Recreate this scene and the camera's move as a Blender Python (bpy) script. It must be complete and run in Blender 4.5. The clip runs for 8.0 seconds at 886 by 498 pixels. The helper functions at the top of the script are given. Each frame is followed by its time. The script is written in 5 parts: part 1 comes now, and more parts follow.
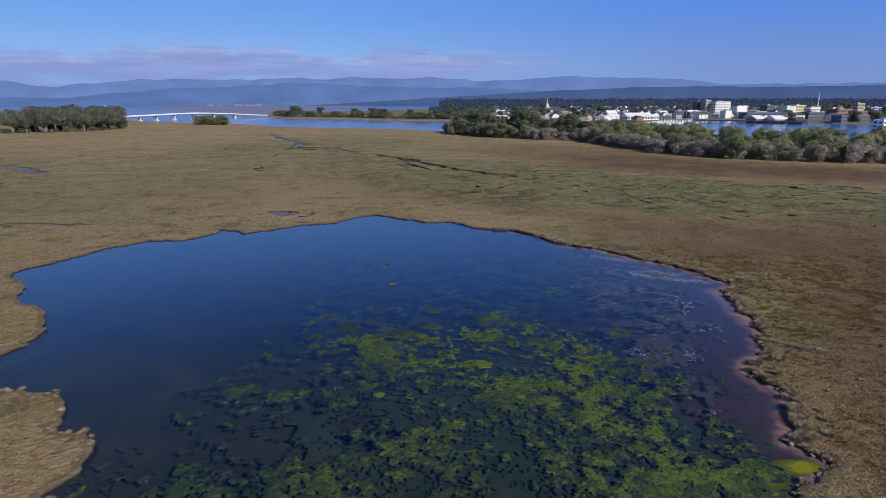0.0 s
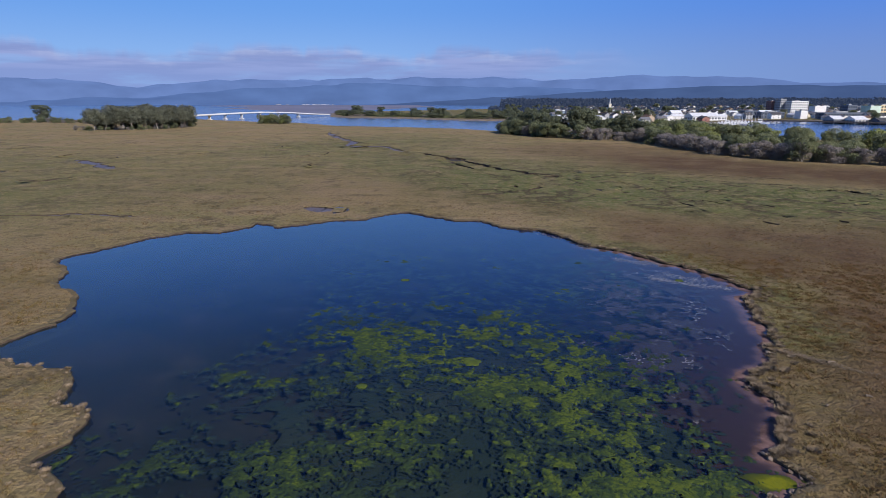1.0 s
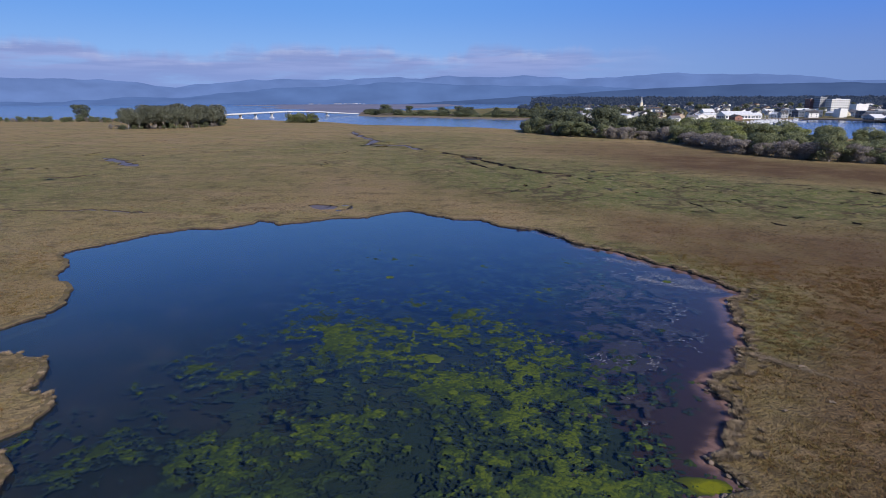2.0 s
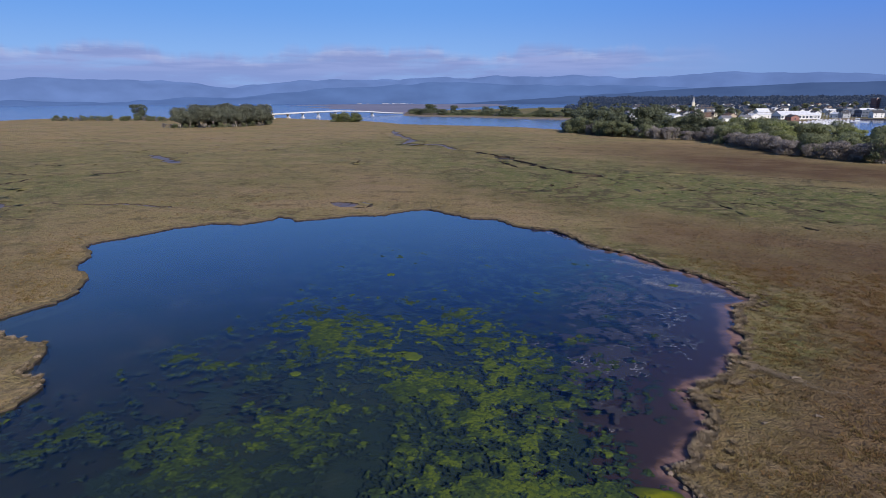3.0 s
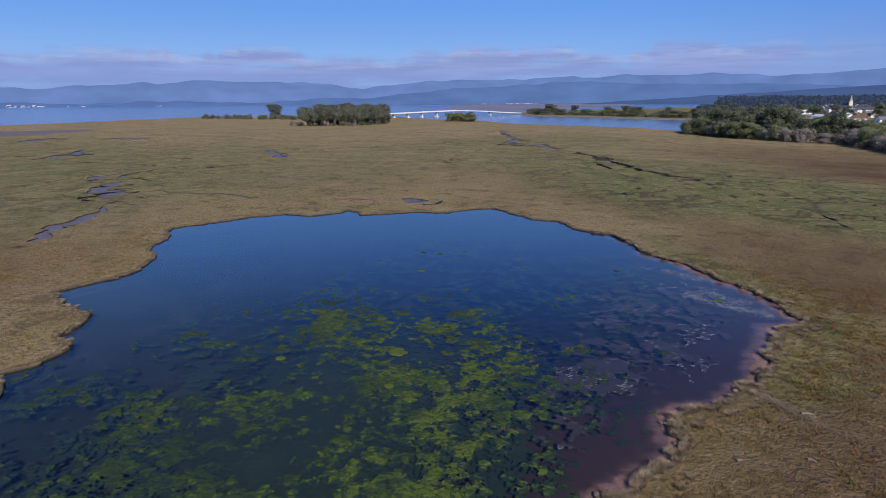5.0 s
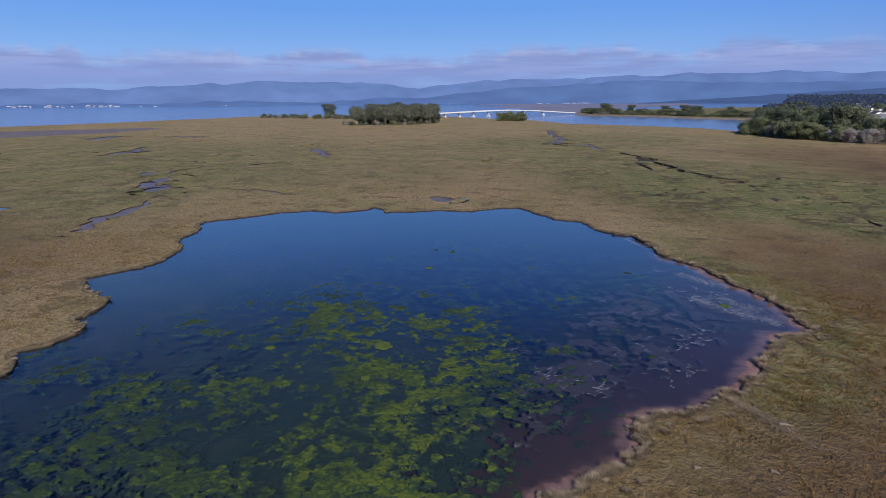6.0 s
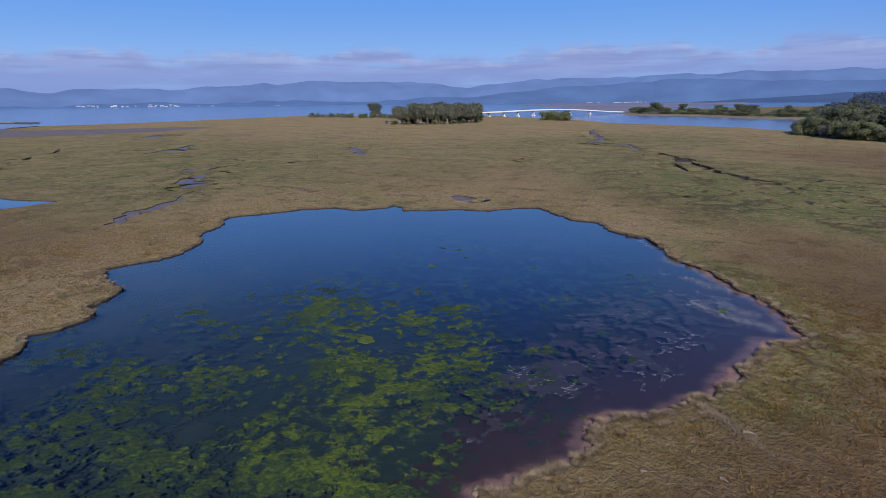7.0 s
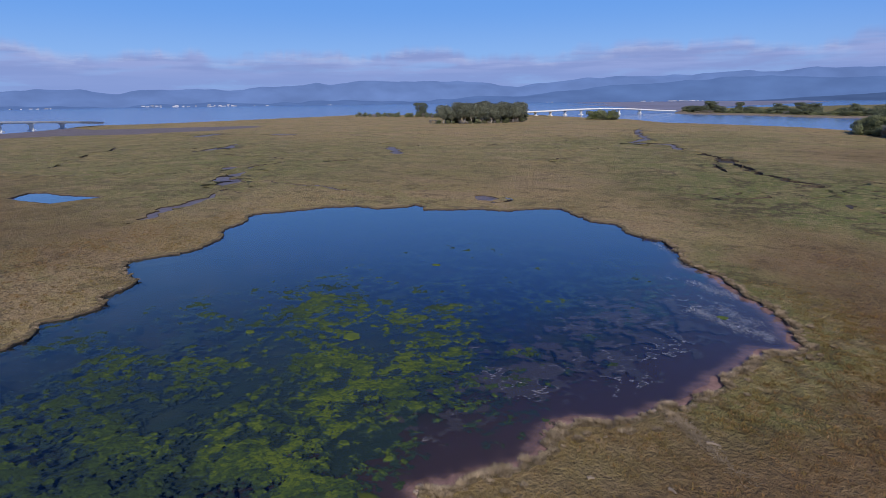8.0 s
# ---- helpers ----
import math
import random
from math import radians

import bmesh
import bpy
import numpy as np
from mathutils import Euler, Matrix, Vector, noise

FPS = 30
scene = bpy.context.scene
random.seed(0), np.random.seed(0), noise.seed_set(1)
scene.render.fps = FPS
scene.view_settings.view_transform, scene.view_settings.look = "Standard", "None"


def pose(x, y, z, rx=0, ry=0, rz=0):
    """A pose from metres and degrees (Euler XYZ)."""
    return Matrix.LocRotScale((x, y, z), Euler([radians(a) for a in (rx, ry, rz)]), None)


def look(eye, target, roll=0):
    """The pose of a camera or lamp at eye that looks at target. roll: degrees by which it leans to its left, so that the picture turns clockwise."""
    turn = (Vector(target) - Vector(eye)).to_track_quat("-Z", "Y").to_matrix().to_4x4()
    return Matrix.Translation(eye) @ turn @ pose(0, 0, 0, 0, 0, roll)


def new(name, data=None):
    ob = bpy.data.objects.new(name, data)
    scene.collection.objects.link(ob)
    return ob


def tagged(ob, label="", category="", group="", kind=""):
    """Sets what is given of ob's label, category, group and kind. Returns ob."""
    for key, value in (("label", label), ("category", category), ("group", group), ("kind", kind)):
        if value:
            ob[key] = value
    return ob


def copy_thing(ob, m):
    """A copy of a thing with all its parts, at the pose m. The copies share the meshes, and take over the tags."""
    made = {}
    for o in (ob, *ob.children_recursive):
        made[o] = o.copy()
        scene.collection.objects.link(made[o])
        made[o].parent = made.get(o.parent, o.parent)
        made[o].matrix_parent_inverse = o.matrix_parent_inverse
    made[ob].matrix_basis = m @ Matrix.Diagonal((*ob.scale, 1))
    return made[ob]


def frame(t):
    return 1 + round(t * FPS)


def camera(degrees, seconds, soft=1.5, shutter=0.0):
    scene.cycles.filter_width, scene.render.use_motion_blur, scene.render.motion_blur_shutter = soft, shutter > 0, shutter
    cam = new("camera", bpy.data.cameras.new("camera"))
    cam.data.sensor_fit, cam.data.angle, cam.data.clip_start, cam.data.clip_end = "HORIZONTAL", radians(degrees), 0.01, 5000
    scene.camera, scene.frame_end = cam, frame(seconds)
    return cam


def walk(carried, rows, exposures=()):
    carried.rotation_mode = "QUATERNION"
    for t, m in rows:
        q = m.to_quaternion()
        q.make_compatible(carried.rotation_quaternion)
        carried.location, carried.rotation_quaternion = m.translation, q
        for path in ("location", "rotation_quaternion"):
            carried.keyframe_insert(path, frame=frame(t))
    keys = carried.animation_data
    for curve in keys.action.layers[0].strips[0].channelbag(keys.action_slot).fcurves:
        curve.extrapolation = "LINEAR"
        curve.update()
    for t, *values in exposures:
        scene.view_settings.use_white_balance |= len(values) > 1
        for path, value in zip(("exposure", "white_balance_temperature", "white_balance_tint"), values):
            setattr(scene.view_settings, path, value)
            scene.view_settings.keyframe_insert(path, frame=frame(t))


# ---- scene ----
cam = camera(75.0, 8.0, soft=0.7)
PATH = [
    (0, (0.615, -0.45, 24.866), (0.591, 1.488, 24.37), 0.0),
    (0.5, (3.95, -0.637, 24.848), (3.808, 1.295, 24.351), 0.0),
    (1, (7.244, -0.59, 24.747), (7.017, 1.334, 24.25), 0.0),
    (1.5, (10.534, -0.428, 24.744), (10.255, 1.489, 24.245), -0.1),
    (3, (19.862, 1.608, 24.359), (19.379, 3.483, 23.859), -0.2),
    (3.5, (22.787, 2.734, 24.21), (22.197, 4.579, 23.71), -0.3),
    (4, (25.628, 4.009, 24.067), (24.948, 5.822, 23.567), -0.3),
    (4.5, (28.417, 5.316, 23.95), (27.644, 7.092, 23.451), -0.3),
    (6, (37.334, 9.333, 23.629), (36.309, 10.976, 23.131), -0.4),
    (6.5, (40.254, 10.667, 23.637), (39.165, 12.268, 23.138), -0.5),
    (7, (43.057, 12.289, 23.604), (41.9, 13.842, 23.105), -0.5),
    (7.5, (45.683, 14.187, 23.625), (44.46, 15.689, 23.126), -0.6),
    (8, (48.165, 16.091, 23.644), (46.88, 17.54, 23.144), -0.7),
]
walk(cam, [(t, look(eye, target, roll)) for t, eye, target, roll in PATH],
     exposures=[(0.0, 0.0, 6450, 14), (8.0, 0.0, 6450, 14)])

# ---------------------------------------------------------------- sky and sun
SUN_AZIMUTH, SUN_HEIGHT = -47.0, 34.0        # degrees from +x towards +y, and above the horizon


def make_world():
    world = bpy.data.worlds.new("world")
    scene.world = world
    world.use_nodes = True
    nt = world.node_tree
    nt.nodes.clear()
    N, L = nt.nodes.new, nt.links.new
    out, bg = N("ShaderNodeOutputWorld"), N("ShaderNodeBackground")
    sky = N("ShaderNodeTexSky")
    sky.sky_type, sky.sun_disc = "NISHITA", False
    sky.sun_elevation, sky.sun_rotation = radians(SUN_HEIGHT), radians(90 - SUN_AZIMUTH)
    sky.air_density, sky.dust_density, sky.ozone_density = 1.0, 0.3, 3.0
    coord, sep = N("ShaderNodeTexCoord"), N("ShaderNodeSeparateXYZ")
    L(coord.outputs["Generated"], sep.inputs[0])
    height = sep.outputs["Z"]

    def remap(v, a, b, c=0.0, d=1.0):
        r = N("ShaderNodeMapRange")
        r.interpolation_type = "SMOOTHSTEP"
        for k, x in zip(("From Min", "From Max", "To Min", "To Max"), (a, b, c, d)):
            r.inputs[k].default_value = x
        L(v, r.inputs["Value"])
        return r.outputs[0]

    def mixed(fac, a, b, kind="MIX"):
        x = N("ShaderNodeMix")
        x.data_type, x.blend_type = "RGBA", kind
        for k, v in (("Factor", fac), ("A", a), ("B", b)):
            if isinstance(v, tuple):
                x.inputs[k].default_value = (*v, 1)
            elif isinstance(v, float):
                x.inputs[k].default_value = v
            else:
                L(v, x.inputs[k])
        return x.outputs["Result"]

    def op(kind, a, b):
        x = N("ShaderNodeMath")
        x.operation = kind
        L(a, x.inputs[0])
        L(b, x.inputs[1])
        return x.outputs[0]

    def noise_tex(stretch, scale, detail, rough):
        mp, t = N("ShaderNodeMapping"), N("ShaderNodeTexNoise")
        mp.inputs["Scale"].default_value = stretch
        t.inputs["Scale"].default_value, t.inputs["Detail"].default_value, t.inputs["Roughness"].default_value = scale, detail, rough
        L(coord.outputs["Generated"], mp.inputs["Vector"])
        L(mp.outputs[0], t.inputs["Vector"])
        return t.outputs["Fac"]

    # clear air, paler and hazier low over the bay, greyer over the town
    west = remap(sep.outputs["X"], 0.55, -0.35)
    low = mixed(west, AIR_LOW_EAST, AIR_LOW_WEST)
    middle = mixed(west, AIR_MID_EAST, AIR_MID_WEST)
    air = mixed(remap(height, 0.03, 0.16), low, middle)
    clear = mixed(1.0, sky.outputs[0], SKY_TINT, "MULTIPLY")
    air = mixed(remap(height, 0.15, 0.42), air, clear)
    # a low bank of cloud above the hills, lumpy on top and thinning out towards the east
    top = remap(noise_tex((7, 7, 0), 1.0, 6, 0.6), 0.34, 0.66, 0.070, 0.092)
    inner = op("SUBTRACT", top, height)
    body = op("MULTIPLY", remap(inner, -0.002, 0.018), remap(sep.outputs["X"], 0.26, -0.02))
    body = op("MULTIPLY", body, remap(noise_tex((7, 7, 46), 1.0, 7, 0.55), 0.30, 0.52, 0.50, 0.97))
    lit = op("MULTIPLY", remap(inner, 0.030, 0.004), remap(noise_tex((9, 9, 60), 1.4, 6, 0.6), 0.44, 0.66, 0.0, 0.8))
    streak = remap(noise_tex((6, 6, 90), 1.0, 5, 0.55), 0.40, 0.62)
    cloud = mixed(lit, mixed(streak, CLOUD_SHADE, CLOUD_BODY), CLOUD_LIT)
    cloud = mixed(remap(height, 0.062, 0.030, 0.0, 0.8), cloud, HAZE)
    L(mixed(body, air, cloud), bg.inputs["Color"])
    bg.inputs["Strength"].default_value = 0.10
    L(bg.outputs[0], out.inputs["Surface"])


AIR_LOW_WEST, AIR_LOW_EAST = (2.75, 4.85, 8.4), (1.85, 3.0, 6.1)
AIR_MID_WEST, AIR_MID_EAST = (1.40, 3.55, 8.1), (0.95, 2.55, 7.3)
HAZE = (2.25, 3.25, 6.4)
SKY_TINT = (0.32, 0.62, 1.12)
CLOUD_BODY, CLOUD_SHADE, CLOUD_LIT = (3.0, 3.8, 6.8), (2.4, 3.2, 6.1), (4.5, 5.2, 7.5)
make_world()
_a, _h = radians(SUN_AZIMUTH), radians(SUN_HEIGHT)
sun = new("sun", bpy.data.lights.new("sun", "SUN"))
sun.data.energy, sun.data.angle, sun.data.color = 4.6, radians(0.55), (1.0, 0.93, 0.83)
sun.matrix_world = look((400 * math.cos(_a) * math.cos(_h), 400 * math.sin(_a) * math.cos(_h), 400 * math.sin(_h)), (0, 0, 0))


# ---------------------------------------------------------------- materials
def material(name, base, rough=0.8, metal=0.0, spread=0.25, scale=1.0, detail=6.0, other=None, bump=0.0, bump_scale=None,
             island=0.0, spec=0.3, big=0.0, big_scale=0.05):
    """A surface with colour grain at two scales, fine relief and, if island is set, a shade of its own for each piece."""
    m = bpy.data.materials.new(name)
    m.use_nodes = True
    nt = m.node_tree
    N, L = nt.nodes.new, nt.links.new
    bsdf = nt.nodes["Principled BSDF"]
    bsdf.inputs["Roughness"].default_value, bsdf.inputs["Metallic"].default_value = rough, metal
    bsdf.inputs["Specular IOR Level"].default_value = spec
    geo = N("ShaderNodeNewGeometry")
    tex = N("ShaderNodeTexNoise")
    tex.inputs["Scale"].default_value, tex.inputs["Detail"].default_value = scale, detail
    L(geo.outputs["Position"], tex.inputs["Vector"])
    mix = N("ShaderNodeMix")
    mix.data_type = "RGBA"
    b = other or tuple(c * (1 - spread) for c in base)
    mix.inputs["A"].default_value = (*[min(1, c * (1 + (0 if other else spread))) for c in base], 1)
    mix.inputs["B"].default_value = (*b, 1)
    ramp = N("ShaderNodeMapRange")
    ramp.inputs["From Min"].default_value, ramp.inputs["From Max"].default_value = 0.3, 0.7
    L(tex.outputs["Fac"], ramp.inputs["Value"])
    L(ramp.outputs[0], mix.inputs["Factor"])
    colour = mix.outputs["Result"]
    if big:
        wide = N("ShaderNodeTexNoise")
        wide.inputs["Scale"].default_value, wide.inputs["Detail"].default_value = big_scale, 3
        L(geo.outputs["Position"], wide.inputs["Vector"])
        shade = N("ShaderNodeMapRange")
        for k, v in zip(("From Min", "From Max", "To Min", "To Max"), (0.3, 0.7, 1 - big, 1 + big)):
            shade.inputs[k].default_value = v
        L(wide.outputs["Fac"], shade.inputs["Value"])
        hsv = N("ShaderNodeHueSaturation")
        L(shade.outputs[0], hsv.inputs["Value"])
        L(colour, hsv.inputs["Color"])
        colour = hsv.outputs[0]
    if island:
        info = N("ShaderNodeObjectInfo")
        add = N("ShaderNodeMath")
        add.operation = "ADD"
        L(geo.outputs["Random Per Island"], add.inputs[0])
        L(info.outputs["Random"], add.inputs[1])
        shade = N("ShaderNodeMapRange")
        for k, v in zip(("From Min", "From Max", "To Min", "To Max"), (0.0, 2.0, 1 - island, 1 + island)):
            shade.inputs[k].default_value = v
        L(add.outputs[0], shade.inputs["Value"])
        hsv = N("ShaderNodeHueSaturation")
        L(shade.outputs[0], hsv.inputs["Value"])
        L(colour, hsv.inputs["Color"])
        colour = hsv.outputs[0]
    L(colour, bsdf.inputs["Base Color"])
    if bump:
        relief, fine = N("ShaderNodeBump"), N("ShaderNodeTexNoise")
        fine.inputs["Scale"].default_value, fine.inputs["Detail"].default_value = bump_scale or scale * 4, 6
        L(geo.outputs["Position"], fine.inputs["Vector"])
        L(fine.outputs["Fac"], relief.inputs["Height"])
        relief.inputs["Strength"].default_value, relief.inputs["Distance"].default_value = 1.0, bump
        L(relief.outputs[0], bsdf.inputs["Normal"])
    return m


def leaf_material(name, base):
    """Leaves or twigs: a shade of their own each, and some light let through."""
    m = material(name, base, rough=0.8, spread=0.3, scale=0.3, island=0.24, spec=0.03)
    nt = m.node_tree
    bsdf, out = nt.nodes["Principled BSDF"], nt.nodes["Material Output"]
    thin, mix = nt.nodes.new("ShaderNodeBsdfTranslucent"), nt.nodes.new("ShaderNodeMixShader")
    mix.inputs["Fac"].default_value = 0.5
    nt.links.new(bsdf.inputs["Base Color"].links[0].from_socket, thin.inputs["Color"])
    nt.links.new(bsdf.outputs[0], mix.inputs[1])
    nt.links.new(thin.outputs[0], mix.inputs[2])
    nt.links.new(mix.outputs[0], out.inputs["Surface"])
    return m


def ground_material():
    """Salt marsh turf; the mesh's zone attribute says where it is green, reddish, bare mud or sand."""
    m = bpy.data.materials.new("marsh_turf")
    m.use_nodes = True
    nt = m.node_tree
    N, L = nt.nodes.new, nt.links.new
    bsdf = nt.nodes["Principled BSDF"]
    bsdf.inputs["Specular IOR Level"].default_value = 0.15
    geo, zone, sep, dry = N("ShaderNodeNewGeometry"), N("ShaderNodeAttribute"), N("ShaderNodeSeparateColor"), N("ShaderNodeAttribute")
    zone.attribute_name, dry.attribute_name = "zone", "bed"
    L(zone.outputs["Color"], sep.inputs[0])

    def noise_tex(scale, detail=5, stretch=None):
        t = N("ShaderNodeTexNoise")
        t.inputs["Scale"].default_value, t.inputs["Detail"].default_value, t.inputs["Roughness"].default_value = scale, detail, 0.6
        if stretch:
            mp = N("ShaderNodeMapping")
            mp.inputs["Scale"].default_value = stretch
            L(geo.outputs["Position"], mp.inputs["Vector"])
            L(mp.outputs[0], t.inputs["Vector"])
        else:
            L(geo.outputs["Position"], t.inputs["Vector"])
        return t.outputs["Fac"]

    def remap(v, a, b, c=0.0, d=1.0):
        r = N("ShaderNodeMapRange")
        for k, x in zip(("From Min", "From Max", "To Min", "To Max"), (a, b, c, d)):
            r.inputs[k].default_value = x
        L(v, r.inputs["Value"])
        return r.outputs[0]

    def mixed(fac, a, b):
        x = N("ShaderNodeMix")
        x.data_type = "RGBA"
        L(fac, x.inputs["Factor"])
        for k, v in (("A", a), ("B", b)):
            if isinstance(v, tuple):
                x.inputs[k].default_value = (*v, 1)
            else:
                L(v, x.inputs[k])
        return x.outputs["Result"]

    def product(a, b):
        p = N("ShaderNodeMath")
        p.operation = "MULTIPLY"
        L(a, p.inputs[0])
        L(b, p.inputs[1])
        return p.outputs[0]

    wide = noise_tex(0.022, 7)
    col = mixed(remap(wide, 0.40, 0.60), TURF_A, TURF_B)
    col = mixed(remap(noise_tex(0.030, 6, (1, 1.7, 1)), 0.50, 0.60, 0, 0.45), col, TURF_OLIVE)
    col = mixed(remap(noise_tex(0.041, 6, (0.8, 1.9, 1)), 0.49, 0.58, 0, 0.7), col, TURF_TAN)
    col = mixed(remap(noise_tex(0.35, 8), 0.45, 0.70, 0, 0.4), col, TURF_C)
    col = mixed(remap(noise_tex(0.15, 9), 0.55, 0.62, 0, 0.6), col, TURF_GAP)
    # green and reddish stands, with ragged borders
    ragged = remap(noise_tex(0.08, 6), 0.3, 0.7, 0.35, 1.5)
    col = mixed(product(sep.outputs[0], ragged), col, mixed(remap(noise_tex(0.25, 5), 0.35, 0.7), TURF_GREEN, TURF_GREEN_B))
    # pale dead thatch in small streaks
    col = mixed(remap(noise_tex(0.22, 5, (1, 2.4, 1)), 0.56, 0.68, 0, 0.75), col, THATCH)
    col = mixed(remap(noise_tex(0.06, 9), 0.57, 0.65, 0, 0.55), col, THATCH)
    col = mixed(remap(noise_tex(0.55, 9), 0.53, 0.61, 0, 0.5), col, THATCH)
    stand = remap(noise_tex(0.08, 6), 0.3, 0.7, 0.6, 1.25)
    col = mixed(product(sep.outputs[1], stand), col, mixed(remap(noise_tex(0.5, 7), 0.42, 0.66), TURF_RED, TURF_RED_B))
    # hair-thin cracks and runnels that wander through the turf
    def runnels(scale, wide_by, strength):
        n, off, size = noise_tex(scale, 6), N("ShaderNodeMath"), N("ShaderNodeMath")
        off.operation, off.inputs[1].default_value, size.operation = "SUBTRACT", 0.5, "ABSOLUTE"
        L(n, off.inputs[0])
        L(off.outputs[0], size.inputs[0])
        return product(remap(size.outputs[0], 0.0, wide_by, strength, 0.0), remap(noise_tex(0.02, 2), 0.45, 0.6))
    col = mixed(runnels(0.035, 0.006, 0.85), col, TURF_GAP)
    col = mixed(runnels(0.09, 0.010, 0.7), col, TURF_GAP)
    off, size = N("ShaderNodeMath"), N("ShaderNodeMath")
    off.operation, off.inputs[1].default_value, size.operation = "SUBTRACT", 0.5, "ABSOLUTE"
    L(noise_tex(0.045, 5), off.inputs[0])
    L(off.outputs[0], size.inputs[0])
    col = mixed(product(sep.outputs[0], remap(size.outputs[0], 0.0, 0.028, 0.95, 0.0)), col, TURF_GAP)
    # fine dark gaps between tufts: the shade in them is put into the colour
    col = mixed(remap(noise_tex(1.6, 8), 0.52, 0.62, 0, 0.45), col, TURF_GAP)
    col = mixed(remap(noise_tex(7.0, 3), 0.40, 0.75, 0, 0.12), col, THATCH)
    col = mixed(sep.outputs[2], col, mixed(remap(noise_tex(0.12, 5), 0.35, 0.7), MUD_A, MUD_B))
    shoal = N("ShaderNodeAttribute")
    shoal.attribute_name = "shoal"
    east = N("ShaderNodeAttribute")
    east.attribute_name = "east"
    floor_col = mixed(remap(noise_tex(0.11, 6), 0.38, 0.62), BED_A, BED_B)
    floor_col = mixed(remap(noise_tex(0.17, 6), 0.55, 0.68, 0, 0.4), floor_col, SILT)
    pink = mixed(remap(noise_tex(0.7, 6), 0.35, 0.7), SHOAL_A, SHOAL_B)
    uneven, sum_ = remap(noise_tex(0.9, 7), 0.3, 0.7, -0.38, 0.38), N("ShaderNodeMath")
    sum_.operation, sum_.use_clamp = "ADD", True
    L(shoal.outputs["Fac"], sum_.inputs[0])
    L(uneven, sum_.inputs[1])
    strip = product(sum_.outputs[0], remap(shoal.outputs["Fac"], 0.0, 0.5))
    floor_col = mixed(east.outputs["Fac"], floor_col, mixed(strip, SHOAL_DEEP, pink))
    L(mixed(dry.outputs["Fac"], col, floor_col), bsdf.inputs["Base Color"])
    bsdf.inputs["Roughness"].default_value = 0.9
    bump = N("ShaderNodeBump")
    bump.inputs["Distance"].default_value = 0.6
    bare = N("ShaderNodeMath")
    bare.operation, bare.use_clamp = "ADD", True
    L(dry.outputs["Fac"], bare.inputs[0])
    L(sep.outputs[2], bare.inputs[1])
    L(remap(bare.outputs[0], 0.0, 1.0, 1.0, 0.06), bump.inputs["Strength"])
    both = N("ShaderNodeMath")
    both.operation = "ADD"
    L(noise_tex(1.3, 7), both.inputs[0])
    L(noise_tex(3.4, 5), both.inputs[1])
    L(both.outputs[0], bump.inputs["Height"])
    L(bump.outputs[0], bsdf.inputs["Normal"])
    return m


def water_material(name, clear, rough, wave, wave_scale, body=0.0, body_colour=(0.02, 0.05, 0.09), slant=1.0):
    """Water: a mirror, stronger at a slant, over a tinted or murky body, which is thin where the mesh says shallow."""
    m = bpy.data.materials.new(name)
    m.use_nodes = True
    nt = m.node_tree
    nt.nodes.clear()
    N, L = nt.nodes.new, nt.links.new
    out, mix, face = N("ShaderNodeOutputMaterial"), N("ShaderNodeMixShader"), N("ShaderNodeLayerWeight")
    see, gloss, murk, deep = N("ShaderNodeBsdfTransparent"), N("ShaderNodeBsdfGlossy"), N("ShaderNodeBsdfDiffuse"), N("ShaderNodeMixShader")
    thin, tint, part_ = N("ShaderNodeAttribute"), N("ShaderNodeMix"), N("ShaderNodeMapRange")
    thin.attribute_name, tint.data_type = "shallow", "RGBA"
    tint.inputs["A"].default_value, tint.inputs["B"].default_value = (*clear, 1), (0.95, 0.94, 0.90, 1)
    part_.inputs["To Min"].default_value, part_.inputs["To Max"].default_value = body, 0.0
    L(thin.outputs["Fac"], tint.inputs["Factor"])
    L(thin.outputs["Fac"], part_.inputs["Value"])
    L(tint.outputs["Result"], see.inputs["Color"])
    gloss.inputs["Roughness"].default_value = rough
    gloss.inputs["Color"].default_value = (1, 1, 1, 1)
    murk.inputs["Color"].default_value = (*body_colour, 1)
    L(part_.outputs[0], deep.inputs["Fac"])
    face.inputs["Blend"].default_value = 0.5
    power, fres = N("ShaderNodeMath"), N("ShaderNodeMapRange")
    power.operation, power.inputs[1].default_value = "POWER", 5.0
    fres.inputs["To Min"].default_value, fres.inputs["To Max"].default_value = 0.022, slant
    L(face.outputs["Facing"], power.inputs[0])
    L(power.outputs[0], fres.inputs["Value"])
    geo, tex, bump = N("ShaderNodeNewGeometry"), N("ShaderNodeTexNoise"), N("ShaderNodeBump")
    tex.inputs["Scale"].default_value, tex.inputs["Detail"].default_value = wave_scale, 4
    bump.inputs["Strength"].default_value, bump.inputs["Distance"].default_value = 1.0, wave
    L(geo.outputs["Position"], tex.inputs["Vector"])
    L(tex.outputs["Fac"], bump.inputs["Height"])
    L(bump.outputs[0], gloss.inputs["Normal"])
    L(see.outputs[0], deep.inputs[1])
    L(murk.outputs[0], deep.inputs[2])
    L(fres.outputs[0], mix.inputs["Fac"])
    L(deep.outputs[0], mix.inputs[1])
    L(gloss.outputs[0], mix.inputs[2])
    L(mix.outputs[0], out.inputs["Surface"])
    return m


